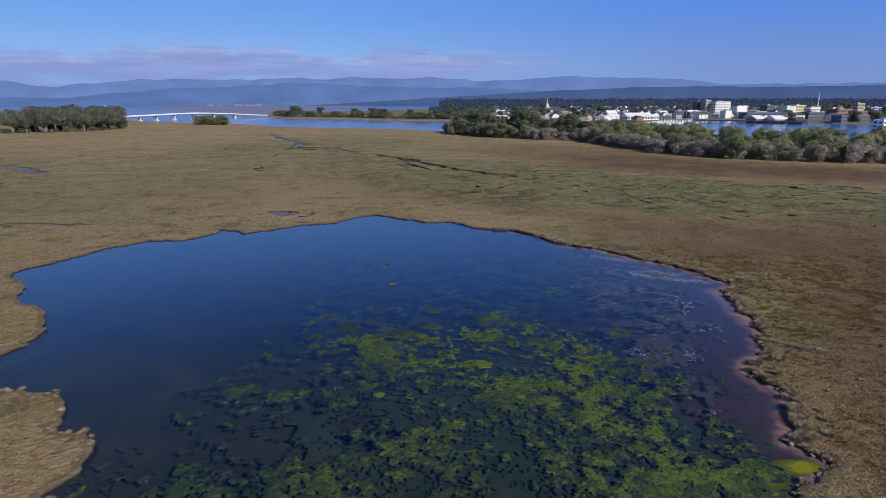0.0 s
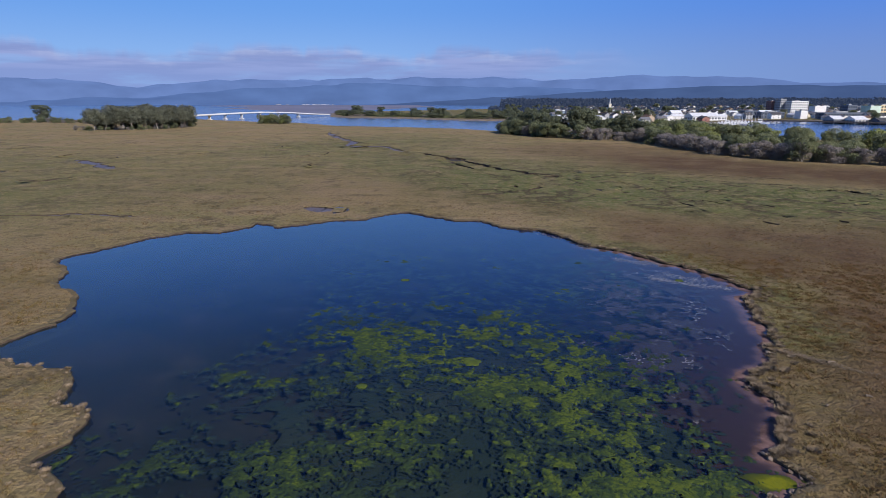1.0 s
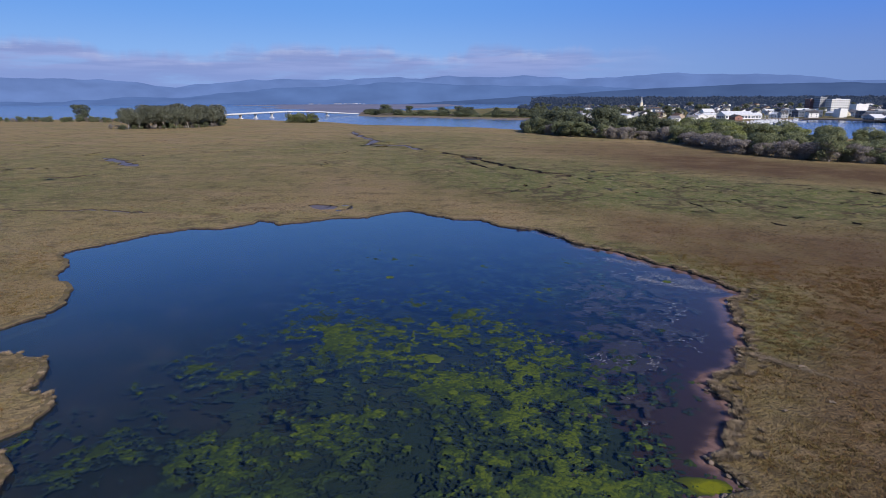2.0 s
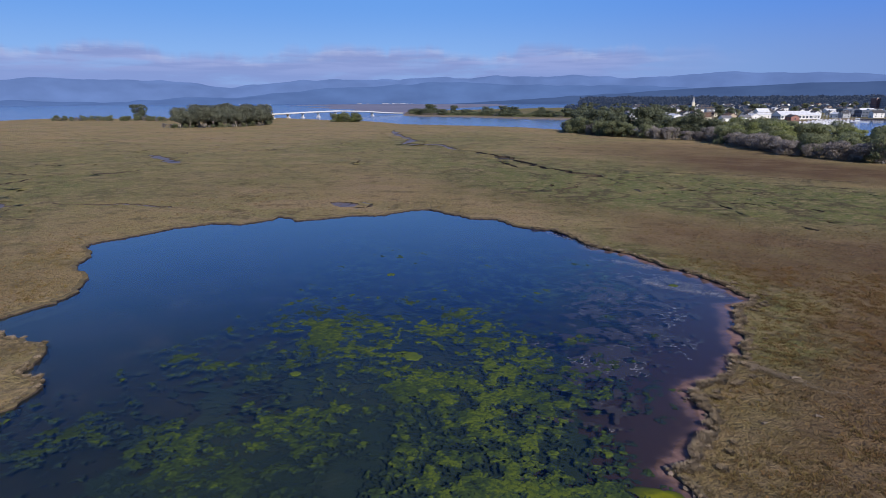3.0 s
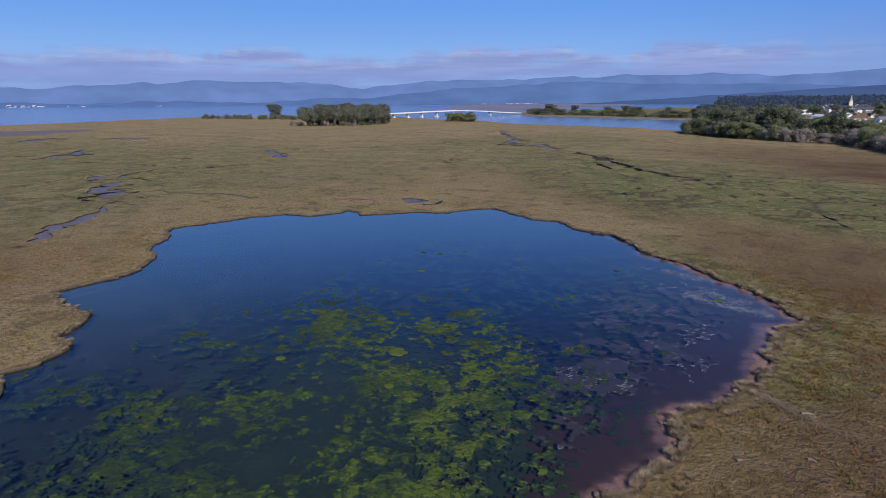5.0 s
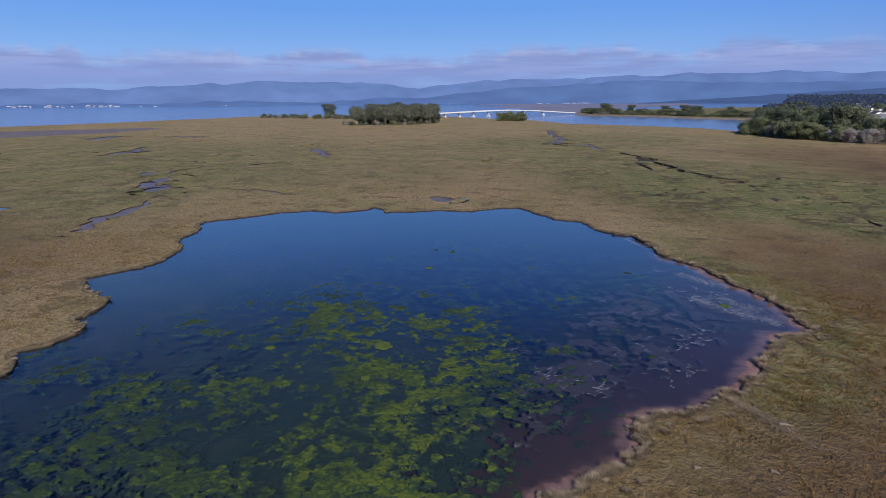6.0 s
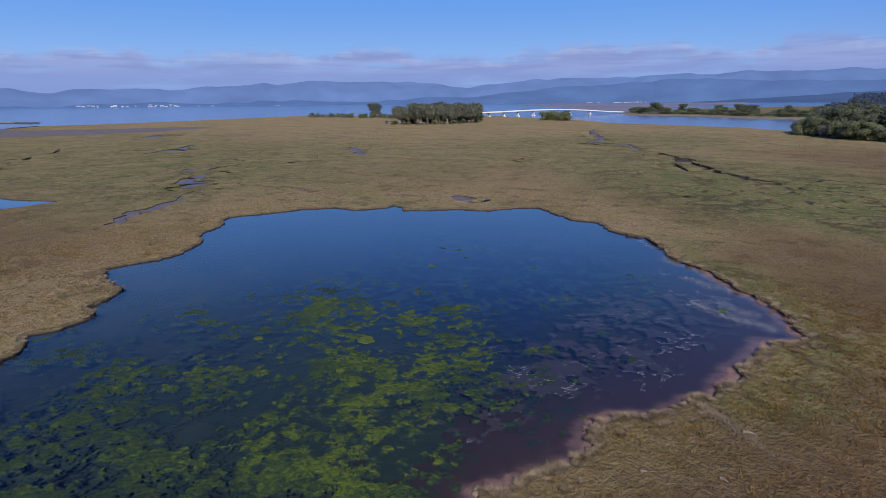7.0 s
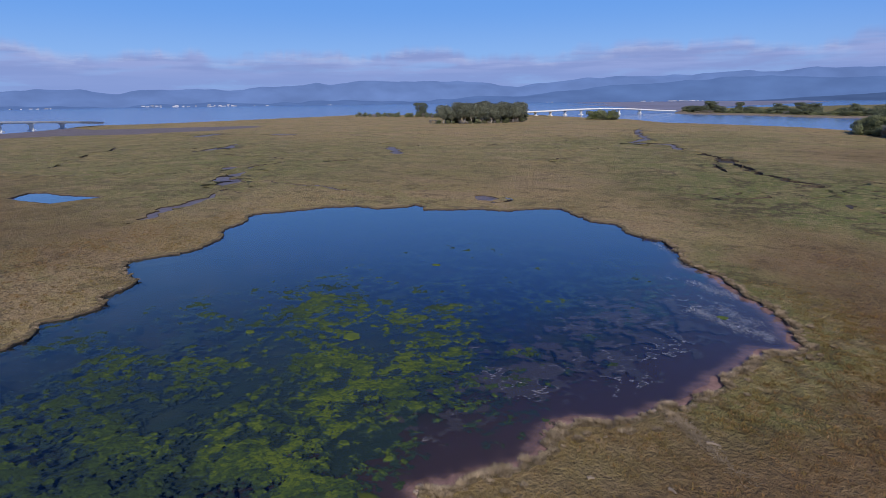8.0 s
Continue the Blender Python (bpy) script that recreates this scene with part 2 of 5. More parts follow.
def haze_material(name, colour, haze_glow, scale=0.004):
    """Far wooded slopes, woods and walls, with the haze of many kilometres of air put into colour and emission."""
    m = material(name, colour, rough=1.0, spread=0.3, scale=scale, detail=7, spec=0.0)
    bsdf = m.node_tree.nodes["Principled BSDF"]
    bsdf.inputs["Emission Color"].default_value = (*haze_glow, 1)
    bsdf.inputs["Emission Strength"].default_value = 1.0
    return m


TURF_A, TURF_B, TURF_C = (0.358, 0.256, 0.120), (0.270, 0.232, 0.093), (0.366, 0.262, 0.122)
TURF_GREEN, TURF_GREEN_B, TURF_RED = (0.128, 0.150, 0.042), (0.172, 0.182, 0.062), (0.122, 0.071, 0.034)
TURF_RED_B = (0.155, 0.091, 0.044)
TURF_OLIVE, TURF_TAN = (0.165, 0.148, 0.060), (0.365, 0.255, 0.145)
THATCH, TURF_GAP = (0.38, 0.280, 0.145), (0.075, 0.055, 0.030)
MUD_A, MUD_B = (0.17, 0.145, 0.155), (0.115, 0.10, 0.105)
BED_A, BED_B, SHOAL_A, SHOAL_B, SHOAL_DEEP = (0.025, 0.029, 0.022), (0.012, 0.020, 0.014), (0.27, 0.165, 0.145), (0.155, 0.092, 0.082), (0.046, 0.029, 0.027)
SILT = (0.058, 0.056, 0.042)
M_TURF = ground_material()
M_POND = water_material("pond_water", (0.64, 0.72, 0.72), 0.03, 0.006, 1.6, body=0.20, body_colour=(0.002, 0.028, 0.230))
M_BAY = water_material("bay_water", (0.5, 0.6, 0.6), 0.12, 0.10, 0.35, body=0.9, body_colour=(0.060, 0.150, 0.36), slant=0.75)
M_PEAT = material("wet_peat", (0.050, 0.042, 0.038), rough=0.7, spread=0.35, scale=0.6, spec=0.2)
M_BANK = material("bank_peat", (0.066, 0.049, 0.033), rough=0.95, spread=0.4, scale=1.2, bump=0.15)
# bank face below water, its colour darkened for the dark reflection there
M_BANK_DIM = material("bank_dim", (0.016, 0.020, 0.016), rough=0.8, spread=0.35, scale=1.2, spec=0.1)
M_SOD = material("bank_sod", (0.175, 0.132, 0.070), rough=0.95, other=(0.105, 0.084, 0.040), scale=0.5, bump=0.25, bump_scale=2.5)
M_MUD = material("creek_mud", (0.125, 0.105, 0.115), rough=0.5, spread=0.35, scale=0.6, spec=0.35)
# hills: blue haze is put into their base colour and emission
M_HILL_FAR = haze_material("hills_far", (0.05, 0.08, 0.14), (0.077, 0.130, 0.295))
M_HILL_MID = haze_material("hills_middle", (0.04, 0.07, 0.12), (0.060, 0.107, 0.258))
M_HILL_NEAR = haze_material("hills_near", (0.03, 0.05, 0.08), (0.036, 0.066, 0.165))
M_LEAF_DARK = leaf_material("leaf_dark", (0.190, 0.215, 0.140))
M_LEAF_CYPRESS = leaf_material("leaf_cypress", (0.240, 0.255, 0.190))
M_LEAF_GREEN = leaf_material("leaf_green", (0.265, 0.290, 0.165))
M_LEAF_YELLOW = leaf_material("leaf_yellow_green", (0.31, 0.345, 0.145))
M_LEAF_GREY = leaf_material("twig_grey", (0.37, 0.335, 0.305))
M_BARK = material("bark", (0.13, 0.105, 0.085), rough=0.95, spread=0.35, scale=1.5)
M_BARK_PALE = material("bark_pale", (0.36, 0.32, 0.28), rough=0.95, spread=0.3, scale=1.0)
M_CONCRETE = material("concrete", (0.62, 0.61, 0.58), rough=0.85, spread=0.12, scale=0.4)


# ---------------------------------------------------------------- mesh helpers
def mesh_of(name, verts, faces, mats, index=None, smooth=False):
    me = bpy.data.meshes.new(name)
    me.from_pydata([tuple(v) for v in verts] if not isinstance(verts, list) else verts, [], faces)
    for m in (mats if isinstance(mats, (list, tuple)) else [mats]):
        me.materials.append(m)
    if index is not None:
        me.polygons.foreach_set("material_index", np.asarray(index, dtype=np.int32))
    if smooth:
        me.polygons.foreach_set("use_smooth", np.ones(len(me.polygons), dtype=bool))
    me.update()
    return me


def fast_mesh(name, co, tris, mats, smooth=False):
    """A mesh from arrays: co (n, 3), tris or quads (m, k)."""
    me = bpy.data.meshes.new(name)
    k = tris.shape[1]
    me.vertices.add(len(co))
    me.vertices.foreach_set("co", np.ascontiguousarray(co, dtype=np.float32).ravel())
    me.loops.add(tris.size)
    me.loops.foreach_set("vertex_index", np.ascontiguousarray(tris, dtype=np.int32).ravel())
    me.polygons.add(len(tris))
    me.polygons.foreach_set("loop_start", np.arange(0, tris.size, k, dtype=np.int32))
    if smooth:
        me.polygons.foreach_set("use_smooth", np.ones(len(tris), dtype=bool))
    for m in (mats if isinstance(mats, (list, tuple)) else [mats]):
        me.materials.append(m)
    me.update(calc_edges=True)
    return me


def child(name, me, parent, label=""):
    ob = new(name, me)
    ob.parent = parent
    return tagged(ob, label)


def part(name, bm, mat, parent, label=""):
    """One mesh object from a bmesh, under a thing or a part."""
    me = bpy.data.meshes.new(name)
    bm.to_mesh(me)
    bm.free()
    me.materials.append(mat)
    return child(name, me, parent, label)


def box(bm, x0, x1, y0, y1, z0, z1):
    v = [bm.verts.new((x, y, z)) for z in (z0, z1) for y in (y0, y1) for x in (x0, x1)]
    for f in ((0, 2, 3, 1), (4, 5, 7, 6), (0, 1, 5, 4), (2, 6, 7, 3), (0, 4, 6, 2), (1, 3, 7, 5)):
        bm.faces.new([v[i] for i in f])
    return bm


def tube(co, faces, a, b, ra, rb, sides=6):
    """Adds a tapered limb from a to b to the lists."""
    a, b = Vector(a), Vector(b)
    d = (b - a).normalized()
    u = d.orthogonal().normalized()
    w = d.cross(u)
    base = len(co)
    for p, r in ((a, ra), (b, rb)):
        for i in range(sides):
            t = 2 * math.pi * i / sides
            co.append(tuple(p + r * (math.cos(t) * u + math.sin(t) * w)))
    for i in range(sides):
        j = (i + 1) % sides
        faces.append((base + i, base + j, base + sides + j, base + sides + i))


# smooth value noise on arrays
_perm = np.random.RandomState(7).rand(256, 256)


def vnoise(x, y, s):
    x, y = np.asarray(x, float) / s, np.asarray(y, float) / s
    i, j = np.floor(x).astype(int), np.floor(y).astype(int)
    u, v = x - i, y - j
    u, v = u * u * (3 - 2 * u), v * v * (3 - 2 * v)
    g = lambda a, b: _perm[a % 256, b % 256]
    return (g(i, j) * (1 - u) + g(i + 1, j) * u) * (1 - v) + (g(i, j + 1) * (1 - u) + g(i + 1, j + 1) * u) * v


def fnoise(x, y, s, octaves=3):
    return sum(vnoise(x + 31 * k, y + 17 * k, s / 2 ** k) / 2 ** k for k in range(octaves)) / (2 - 2 ** (1 - octaves))


def smooth(a, b, x):
    t = np.clip((x - a) / (b - a), 0, 1)
    return t * t * (3 - 2 * t)


# ---------------------------------------------------------------- plan of the marsh
WATER, MARSH = -0.10, 0.08
POND_EAST = [(-65, 80.6), (-63, 86), (-59, 98), (-55.5, 102), (-48, 102.4), (-45, 109), (-44.5, 112.5), (-41.8, 110.6), (-38.6, 108.6),
             (-35.6, 112.0), (-30, 116.3), (-24, 119.2), (-20.4, 126), (-16.8, 127.3), (-12.5, 125.3), (-5, 119.5), (1, 120), (5, 115),
             (13, 111.8), (18, 106), (21, 100.3), (26, 97.3), (31, 91.7), (36, 85.2), (40.5, 78), (37.8, 73.5), (37.3, 69), (36, 64.5),
             (34.8, 59), (32.3, 54.2), (29.6, 51), (30.2, 47.5), (29, 44), (27.9, 40.4), (26.6, 37.9), (27.5, 36.3), (28.1, 34.7), (25.6, 33.4), (23.2, 32.6)]
POND_WEST = [(22, 27), (16, 18), (5, 12), (-8, 14), (-17, 22), (-20.4, 26.6), (-22.6, 30.6), (-25.2, 31.7), (-25.4, 34.2), (-25.9, 36.5),
             (-27, 38.6), (-30, 39.2), (-31.2, 42.4), (-33.1, 45), (-40, 45.8), (-45, 47.5), (-45.6, 49.5), (-44.3, 54.8), (-44.6, 60.3),
             (-47.5, 64.8), (-55.5, 69.7), (-58.5, 75.5)]
SMALL_POND = [(-136.4, 52.6), (-140, 56), (-143, 59.5), (-141, 63), (-132, 64), (-126, 67), (-118, 70), (-117, 65), (-117.5, 57.5), (-125.2, 54.6)]


def ragged_line(points, step, closed=True, rough=(0.55, 0.22)):
    """An outline or a course with the small bites and points of a turf edge."""
    pts = np.array(points, float)
    if closed:
        pts = np.vstack([pts, pts[:1]])
    out = []
    for a, b in zip(pts[:-1], pts[1:]):
        n = max(1, int(round(np.hypot(*(b - a)) / step)))
        out += [a + (b - a) * k / n for k in range(n)]
    if not closed:
        out.append(pts[-1])
    out = np.array(out)
    for s, amp in ((3.2, rough[0]), (1.1, rough[1])):
        out = out + 2 * amp * np.c_[fnoise(out[:, 0] + 50, out[:, 1], s, 2) - 0.5, fnoise(out[:, 0], out[:, 1] + 90, s, 2) - 0.5]
    return out


def inside_distance(x, y, poly):
    """Signed distance to a closed outline, above zero outside."""
    shape = x.shape
    p = np.c_[x.ravel(), y.ravel()]
    best, inside = np.full(len(p), 1e9), np.zeros(len(p), bool)
    for a, b in zip(poly, np.roll(poly, -1, 0)):
        d = b - a
        t = np.clip(((p - a) @ d) / (d @ d + 1e-12), 0, 1)
        best = np.minimum(best, ((p - a - t[:, None] * d) ** 2).sum(1))
        cross = (a[1] > p[:, 1]) != (b[1] > p[:, 1])
        inside ^= cross & (p[:, 0] < (b[0] - a[0]) * (p[:, 1] - a[1]) / (b[1] - a[1] + 1e-12) + a[0])
    return (np.sqrt(best) * np.where(inside, -1, 1)).reshape(shape)


POND = ragged_line(POND_EAST + POND_WEST, 0.5, rough=(0.9, 0.45))
POND2 = ragged_line(SMALL_POND, 0.8, rough=(0.8, 0.3))


def course(points, x):
    """A shoreline as y over x."""
    p = np.array(points, float)
    return np.interp(x, p[:, 0], p[:, 1])


# the island's northern edge on the channel, and the far bank of the channel
ISLAND_SHORE = [(-5000, 100), (-760, 690), (-620, 720), (-440, 790), (-320, 712), (-245, 676), (-171, 600), (-108, 574), (-51, 551),
                (0, 505), (60, 470), (200, 430), (400, 330), (600, 200), (900, 0), (5000, -3000)]
WEST_SHORE = [(-480, -400), (-520, 60), (-575, 143), (-598, 168), (-640, 212), (-690, 236), (-705, 262), (-690, 300), (-700, 420), (-730, 560), (-760, 700)]
FAR_BANK = [(-5000, 4300), (-1200, 4200), (-560, 1800), (-420, 1180), (-330, 985), (-250, 880), (-160, 850), (-72, 778), (3, 750), (90, 690), (150, 640),
            (200, 640), (240, 700), (300, 780), (375, 778), (425, 742), (470, 640), (560, 560), (900, 300), (1500, -100), (5000, -2500)]


def land_height(x, y):
    """Height of the ground, the bed of ponds, channel and bay included; and the zones of its cover."""
    z = MARSH + 0.16 * (fnoise(x, y, 9, 3) - 0.5) + 0.12 * (fnoise(x, y, 2.2, 2) - 0.5)
    wob = 14 * (fnoise(x, y, 60, 3) - 0.5)
    near = course(ISLAND_SHORE, x) - y + wob            # above zero on the island
    west = x - np.interp(y, [p[1] for p in WEST_SHORE], [p[0] for p in WEST_SHORE]) + 14 * (fnoise(x, y + 500, 60, 3) - 0.5)   # above zero east of the bay
    island = np.minimum(near, np.where(y < 760, west, near))
    far = np.minimum(y - course(FAR_BANK, x), x + 0.30 * y + 5)
    far = np.minimum(far, 1350 + 2.0 * (x + 300) - y) + wob
    town = MARSH + 1.4 + 16 * smooth(150, 2600, far) * smooth(-260, 120, x)
    shelf = smooth(-26, 14, island)
    z = z * shelf + (1 - shelf) * -2.0
    z = np.where(far > -30, np.maximum(z, -2.0 + (town + 2.0) * smooth(-14, 10, far)), z)
    return z, island, far


def ground_lines(lo, hi, a, b, step, growth):
    """Grid lines, close together from a to b and ever wider apart beyond."""
    mid = list(np.arange(a, b, step))
    up, x, s = [], b, step
    while x < hi:
        up.append(x)
        s = step + growth * (x - b)
        x += s
    down, x = [], a
    while x > lo:
        s = step + growth * (a - x)
        x -= s
        down.append(x)
    return np.array(down[::-1] + mid + up + [hi])


# ---------------------------------------------------------------- tidal creeks in the marsh
CREEKS = []


def plan_creek(points, width, label, pool=0.6):
    """The course of a winding cut, its half-width along the way, its depth and how far its banks reach."""
    line = ragged_line(points, 1.5, closed=False, rough=(2.2, 0.7))
    n = len(line)
    w = (1.25 if "peat" in label else 1.5) * width * (0.40 + 1.7 * smooth(0.40, 0.75, fnoise(line[:, 0] + 7, line[:, 1], 14, 3)) * pool + 0.6 * fnoise(line[:, 0], line[:, 1], 4, 2))
    w *= np.sin(np.linspace(0.15, math.pi - 0.15, n)) ** 0.35
    away = max(0.0, abs(line[:, 0].mean() + 11) - 57, abs(line[:, 1].mean() - 73) - 59)
    CREEKS.append((line, w, 0.75 if "peat" in label else 0.14, 1.6 + 1.5 * (0.8 + 0.017 * away), label))


def plan_creeks():
    dark, shiny = "narrow tidal creek with dark peat sides", "shallow muddy tidal creek with wet bed"
    plan_creek([(-141, 462), (-124, 418), (-90, 351), (-85, 320), (-63, 317), (-44, 283)], 1.6, shiny)
    plan_creek([(-44, 283), (-28, 269), (-10, 240), (3, 217), (14, 204), (30, 191)], 1.5, dark, 0.8)
    plan_creek([(-17, 238), (-7, 216)], 1.0, dark)
    plan_creek([(11, 198), (20, 195), (28, 191), (38, 180), (47, 179), (56, 182)], 1.3, dark, 0.9)
    plan_creek([(56, 182), (65, 173), (73, 165), (75, 151)], 1.2, dark, 0.9)
    plan_creek([(42, 167), (47, 157), (54, 152), (56, 139), (58, 134)], 0.6, dark)
    plan_creek([(67, 148), (71, 143), (66, 131)], 0.6, dark)
    plan_creek([(75, 136), (81, 134), (84, 131)], 0.6, dark)
    plan_creek([(88, 126), (92, 126), (87, 117)], 1.0, dark)
    plan_creek([(76, 152), (90, 151), (91, 147), (104, 139), (118, 137)], 0.7, dark, 0.8)
    plan_creek([(44, 163), (52, 160), (56, 141), (64, 141), (78, 142)], 0.5, dark)
    plan_creek([(60, 196), (85, 186), (110, 178), (135, 160)], 0.5, dark)
    plan_creek([(30, 214), (70, 206), (95, 199)], 0.4, dark)
    plan_creek([(-152, 121), (-150, 127), (-141, 123), (-133, 114), (-126, 107), (-108, 101)], 2.6, shiny, 1.0)
    plan_creek([(-106, 100), (-97, 90), (-88, 76), (-81, 66), (-78, 62)], 0.7, shiny)
    plan_creek([(-212, 153), (-189, 159), (-157, 156)], 0.7, dark)
    plan_creek([(-141, 116), (-151, 134), (-157, 156)], 0.6, dark)
    plan_creek([(-178, 229), (-160, 216), (-142, 201)], 1.3, shiny)
    plan_creek([(-110, 113), (-90, 116), (-73, 116)], 0.5, shiny)
    plan_creek([(-215, 85), (-245, 102), (-272, 118), (-280, 127), (-302, 139)], 1.4, dark)
    plan_creek([(-236, 149), (-242, 161), (-247, 174), (-268, 193)], 1.9, shiny)
    plan_creek([(-361, 213), (-387, 246)], 2.4, shiny)
    plan_creek([(-197, 64), (-168, 90), (-154, 107)], 0.5, dark)
    plan_creek([(-346, 262), (-330, 268), (-318, 275)], 2.0, shiny)
    rng = np.random.RandomState(17)
    for off in (-27, -17, -7, 2, 12, 22, 31):
        x = rng.uniform(20, 44) + max(0, -off)
        while x < 130:
            pts = [(x + 5.5 * q + rng.uniform(-1.5, 1.5), 188 - 0.42 * (x + 5.5 * q) + off + rng.uniform(-6, 6)) for q in range(rng.randint(3, 7))]
            plan_creek(pts, rng.uniform(0.4, 0.8), dark, 0.8)
            if rng.rand() < 0.8:
                a, b = pts[1]
                plan_creek([(a, b), (a + rng.uniform(-3, 3), b - rng.uniform(5, 8)), (a + rng.uniform(-2, 6), b - rng.uniform(10, 15))], rng.uniform(0.4, 0.7), dark, 0.8)
            x = pts[-1][0] + rng.uniform(3, 14)
    for k in range(22):
        x, y = rng.uniform(-5, 125), rng.uniform(120, 205)
        if abs(y - (188 - 0.42 * x)) > 36 or (x < 45 and y < 150):
            continue
        a, n = rng.normal() * 0.35 - 0.38, rng.uniform(4, 13)
        plan_creek([(x, y), (x + n * math.cos(a), y + n * math.sin(a)), (x + 1.7 * n * math.cos(a + 0.7), y + 1.7 * n * math.sin(a + 0.7))], rng.uniform(0.12, 0.38), dark, 0.8)
    for k in range(26):
        x, y = rng.uniform(-330, -70), rng.uniform(90, 330)
        a, n = rng.normal() * 0.4 + 0.4, rng.uniform(4, 14)
        plan_creek([(x, y), (x + n * math.cos(a), y + n * math.sin(a)), (x + 1.7 * n * math.cos(a + 0.6), y + 1.7 * n * math.sin(a + 0.6))], rng.uniform(0.2, 0.6), dark, 0.7)
    plan_creek([(-40, 130), (-37, 128), (-34.5, 128.7)], 0.9, shiny, 1.0)


plan_creeks()


def carve_creeks(X, Y, Z):
    """Lowers the ground under each creek, so that its banks and bed lie in a cut."""
    for line, w, depth, reach, label in CREEKS:
        lo, hi = line.min(0) - reach - w.max(), line.max(0) + reach + w.max()
        pick = np.flatnonzero((X > lo[0]) & (X < hi[0]) & (Y > lo[1]) & (Y < hi[1]))
        if not len(pick):
            continue
        x, y = X.flat[pick], Y.flat[pick]
        d = np.full(len(pick), 1e9)
        for (a, b), q in zip(line, w):
            d = np.minimum(d, np.hypot(x - a, y - b) - q)
        t = smooth(0.45 * reach, 0.92 * reach, d)
        Z.flat[pick] = np.minimum(Z.flat[pick], (-depth - 0.3) * (1 - t) + Z.flat[pick] * t)


def make_creek(line, w, depth, reach, label):
    """A winding cut with turf banks, dark peat sides and a mud floor; the banks run on past both ends."""
    k = 5
    ext = np.linspace(1.15, 1.0 / k, k)[:, None] * reach
    a, b = line[0] - line[min(3, len(line) - 1)], line[-1] - line[max(-4, -len(line))]
    a, b = a / (np.linalg.norm(a) + 1e-9), b / (np.linalg.norm(b) + 1e-9)
    inner = len(line)
    line = np.vstack([line[0] + a * ext, line, line[-1] + b * ext[::-1]])
    w = np.r_[np.zeros(k), w, np.zeros(k)]
    t = np.gradient(line, axis=0)
    t /= np.linalg.norm(t, axis=1, keepdims=True) + 1e-9
    nrm = np.c_[t[:, 1], -t[:, 0]]
    n = len(line)
    half = [(reach, -0.10), (0.7 * reach, 0.04), (0.35, 0.10), (0.0, 0.07), (-0.06, -0.5 * depth), (-0.12, -depth)]
    section = [(-1, -o, z) for o, z in half] + [(1, o, z) for o, z in half[::-1]]
    end = np.r_[np.zeros(k), np.sin(np.linspace(0.0, math.pi, inner)) ** 0.25, np.zeros(k)]
    rows = [np.c_[line + nrm * (a * w + b + 0.25 * (fnoise(line[:, 0] + 13 * k, line[:, 1], 2.5, 2) - 0.5))[:, None], MARSH + (z * end if z < -0.2 else np.full(n, z))]
            for k, (a, b, z) in enumerate(section)]
    co = np.stack(rows, 1)
    root = tagged(new("tidal_creek"), label, "creek", "tidal creeks", kind="structure")
    for name, lo, hi, mat in (("bank", 0, 4, M_TURF), ("cut", 3, 6, M_BANK), ("mud", 5, 7, M_PEAT if "peat" in label else M_MUD), ("cut", 6, 9, M_BANK), ("bank", 8, 12, M_TURF)):
        c = co[:, lo:hi]
        m = c.shape[1]
        idx = np.arange(n * m).reshape(n, m)
        quads = np.stack([idx[:-1, :-1], idx[1:, :-1], idx[1:, 1:], idx[:-1, 1:]], -1).reshape(-1, 4)
        me = fast_mesh(name, c.reshape(-1, 3), quads, mat, smooth=name == "bank")
        if name == "bank":
            paint_cover(me)
        child(name, me, root)


def cover(X, Y):
    """Where the turf is green, reddish or bare mud."""
    Z, island, far = land_height(X, Y)
    # cover: green stands by the creeks, reddish stands by the wood, bare mud on the bay's edge
    blob = lambda cx, cy, rx, ry, a=0.0: np.exp(-(((X - cx) * math.cos(a) + (Y - cy) * math.sin(a)) / rx) ** 4 - ((-(X - cx) * math.sin(a) + (Y - cy) * math.cos(a)) / ry) ** 4)
    green = np.clip(blob(75, 155, 85, 34, -0.30) + 0.75 * blob(0, 215, 75, 48, -0.55) + 0.6 * blob(-75, 340, 55, 90, -0.4) + 0.2 * blob(-150, 110, 60, 45)
                    + 0.2 * blob(-230, 150, 120, 90, 0.5) + 0.36 * smooth(-50, -110, X) * smooth(320, 200, Y), 0, 1)
    red = np.clip(blob(115, 218, 75, 30, -0.5) + 0.6 * blob(60, 300, 60, 45, -0.6) + 0.25 * blob(20, 135, 55, 9, -0.6) + 0.15 * blob(-60, 170, 60, 40), 0, 1)
    flat = X - np.interp(Y, [-400, 60, 125, 176, 208, 255, 323, 447], [-420, -440, -478, -465, -442, -442, -466, -580]) + 26 * (fnoise(X, Y, 45, 3) - 0.5)
    spit = X + 612 - 0.55 * (Y - 150) + 20 * (fnoise(X, Y + 90, 40, 3) - 0.5)
    mud = np.clip(smooth(4, -8, flat) * smooth(0, 14, spit) * (Y < 480) + smooth(4, -6, island) + smooth(4, -10, flat) * (Y < 215), 0, 1)
    mud = np.where(far > -5, 0.0, mud)
    sand = smooth(26, 8, far) * smooth(-6, 6, far)
    red = np.clip(red + (0.75 * smooth(20, 31, X) + 0.15 * smooth(42, 75, X)) * smooth(145, 95, Y) + 0.6 * smooth(-38, -75, X) * smooth(85, 40, Y), 0, 1) * (far < 0) + 0.20 * smooth(6, 30, far)
    rim = inside_distance(X, Y, np.array(POND_EAST + POND_WEST, float)) + 6 * (fnoise(X, Y + 40, 8, 3) - 0.5)
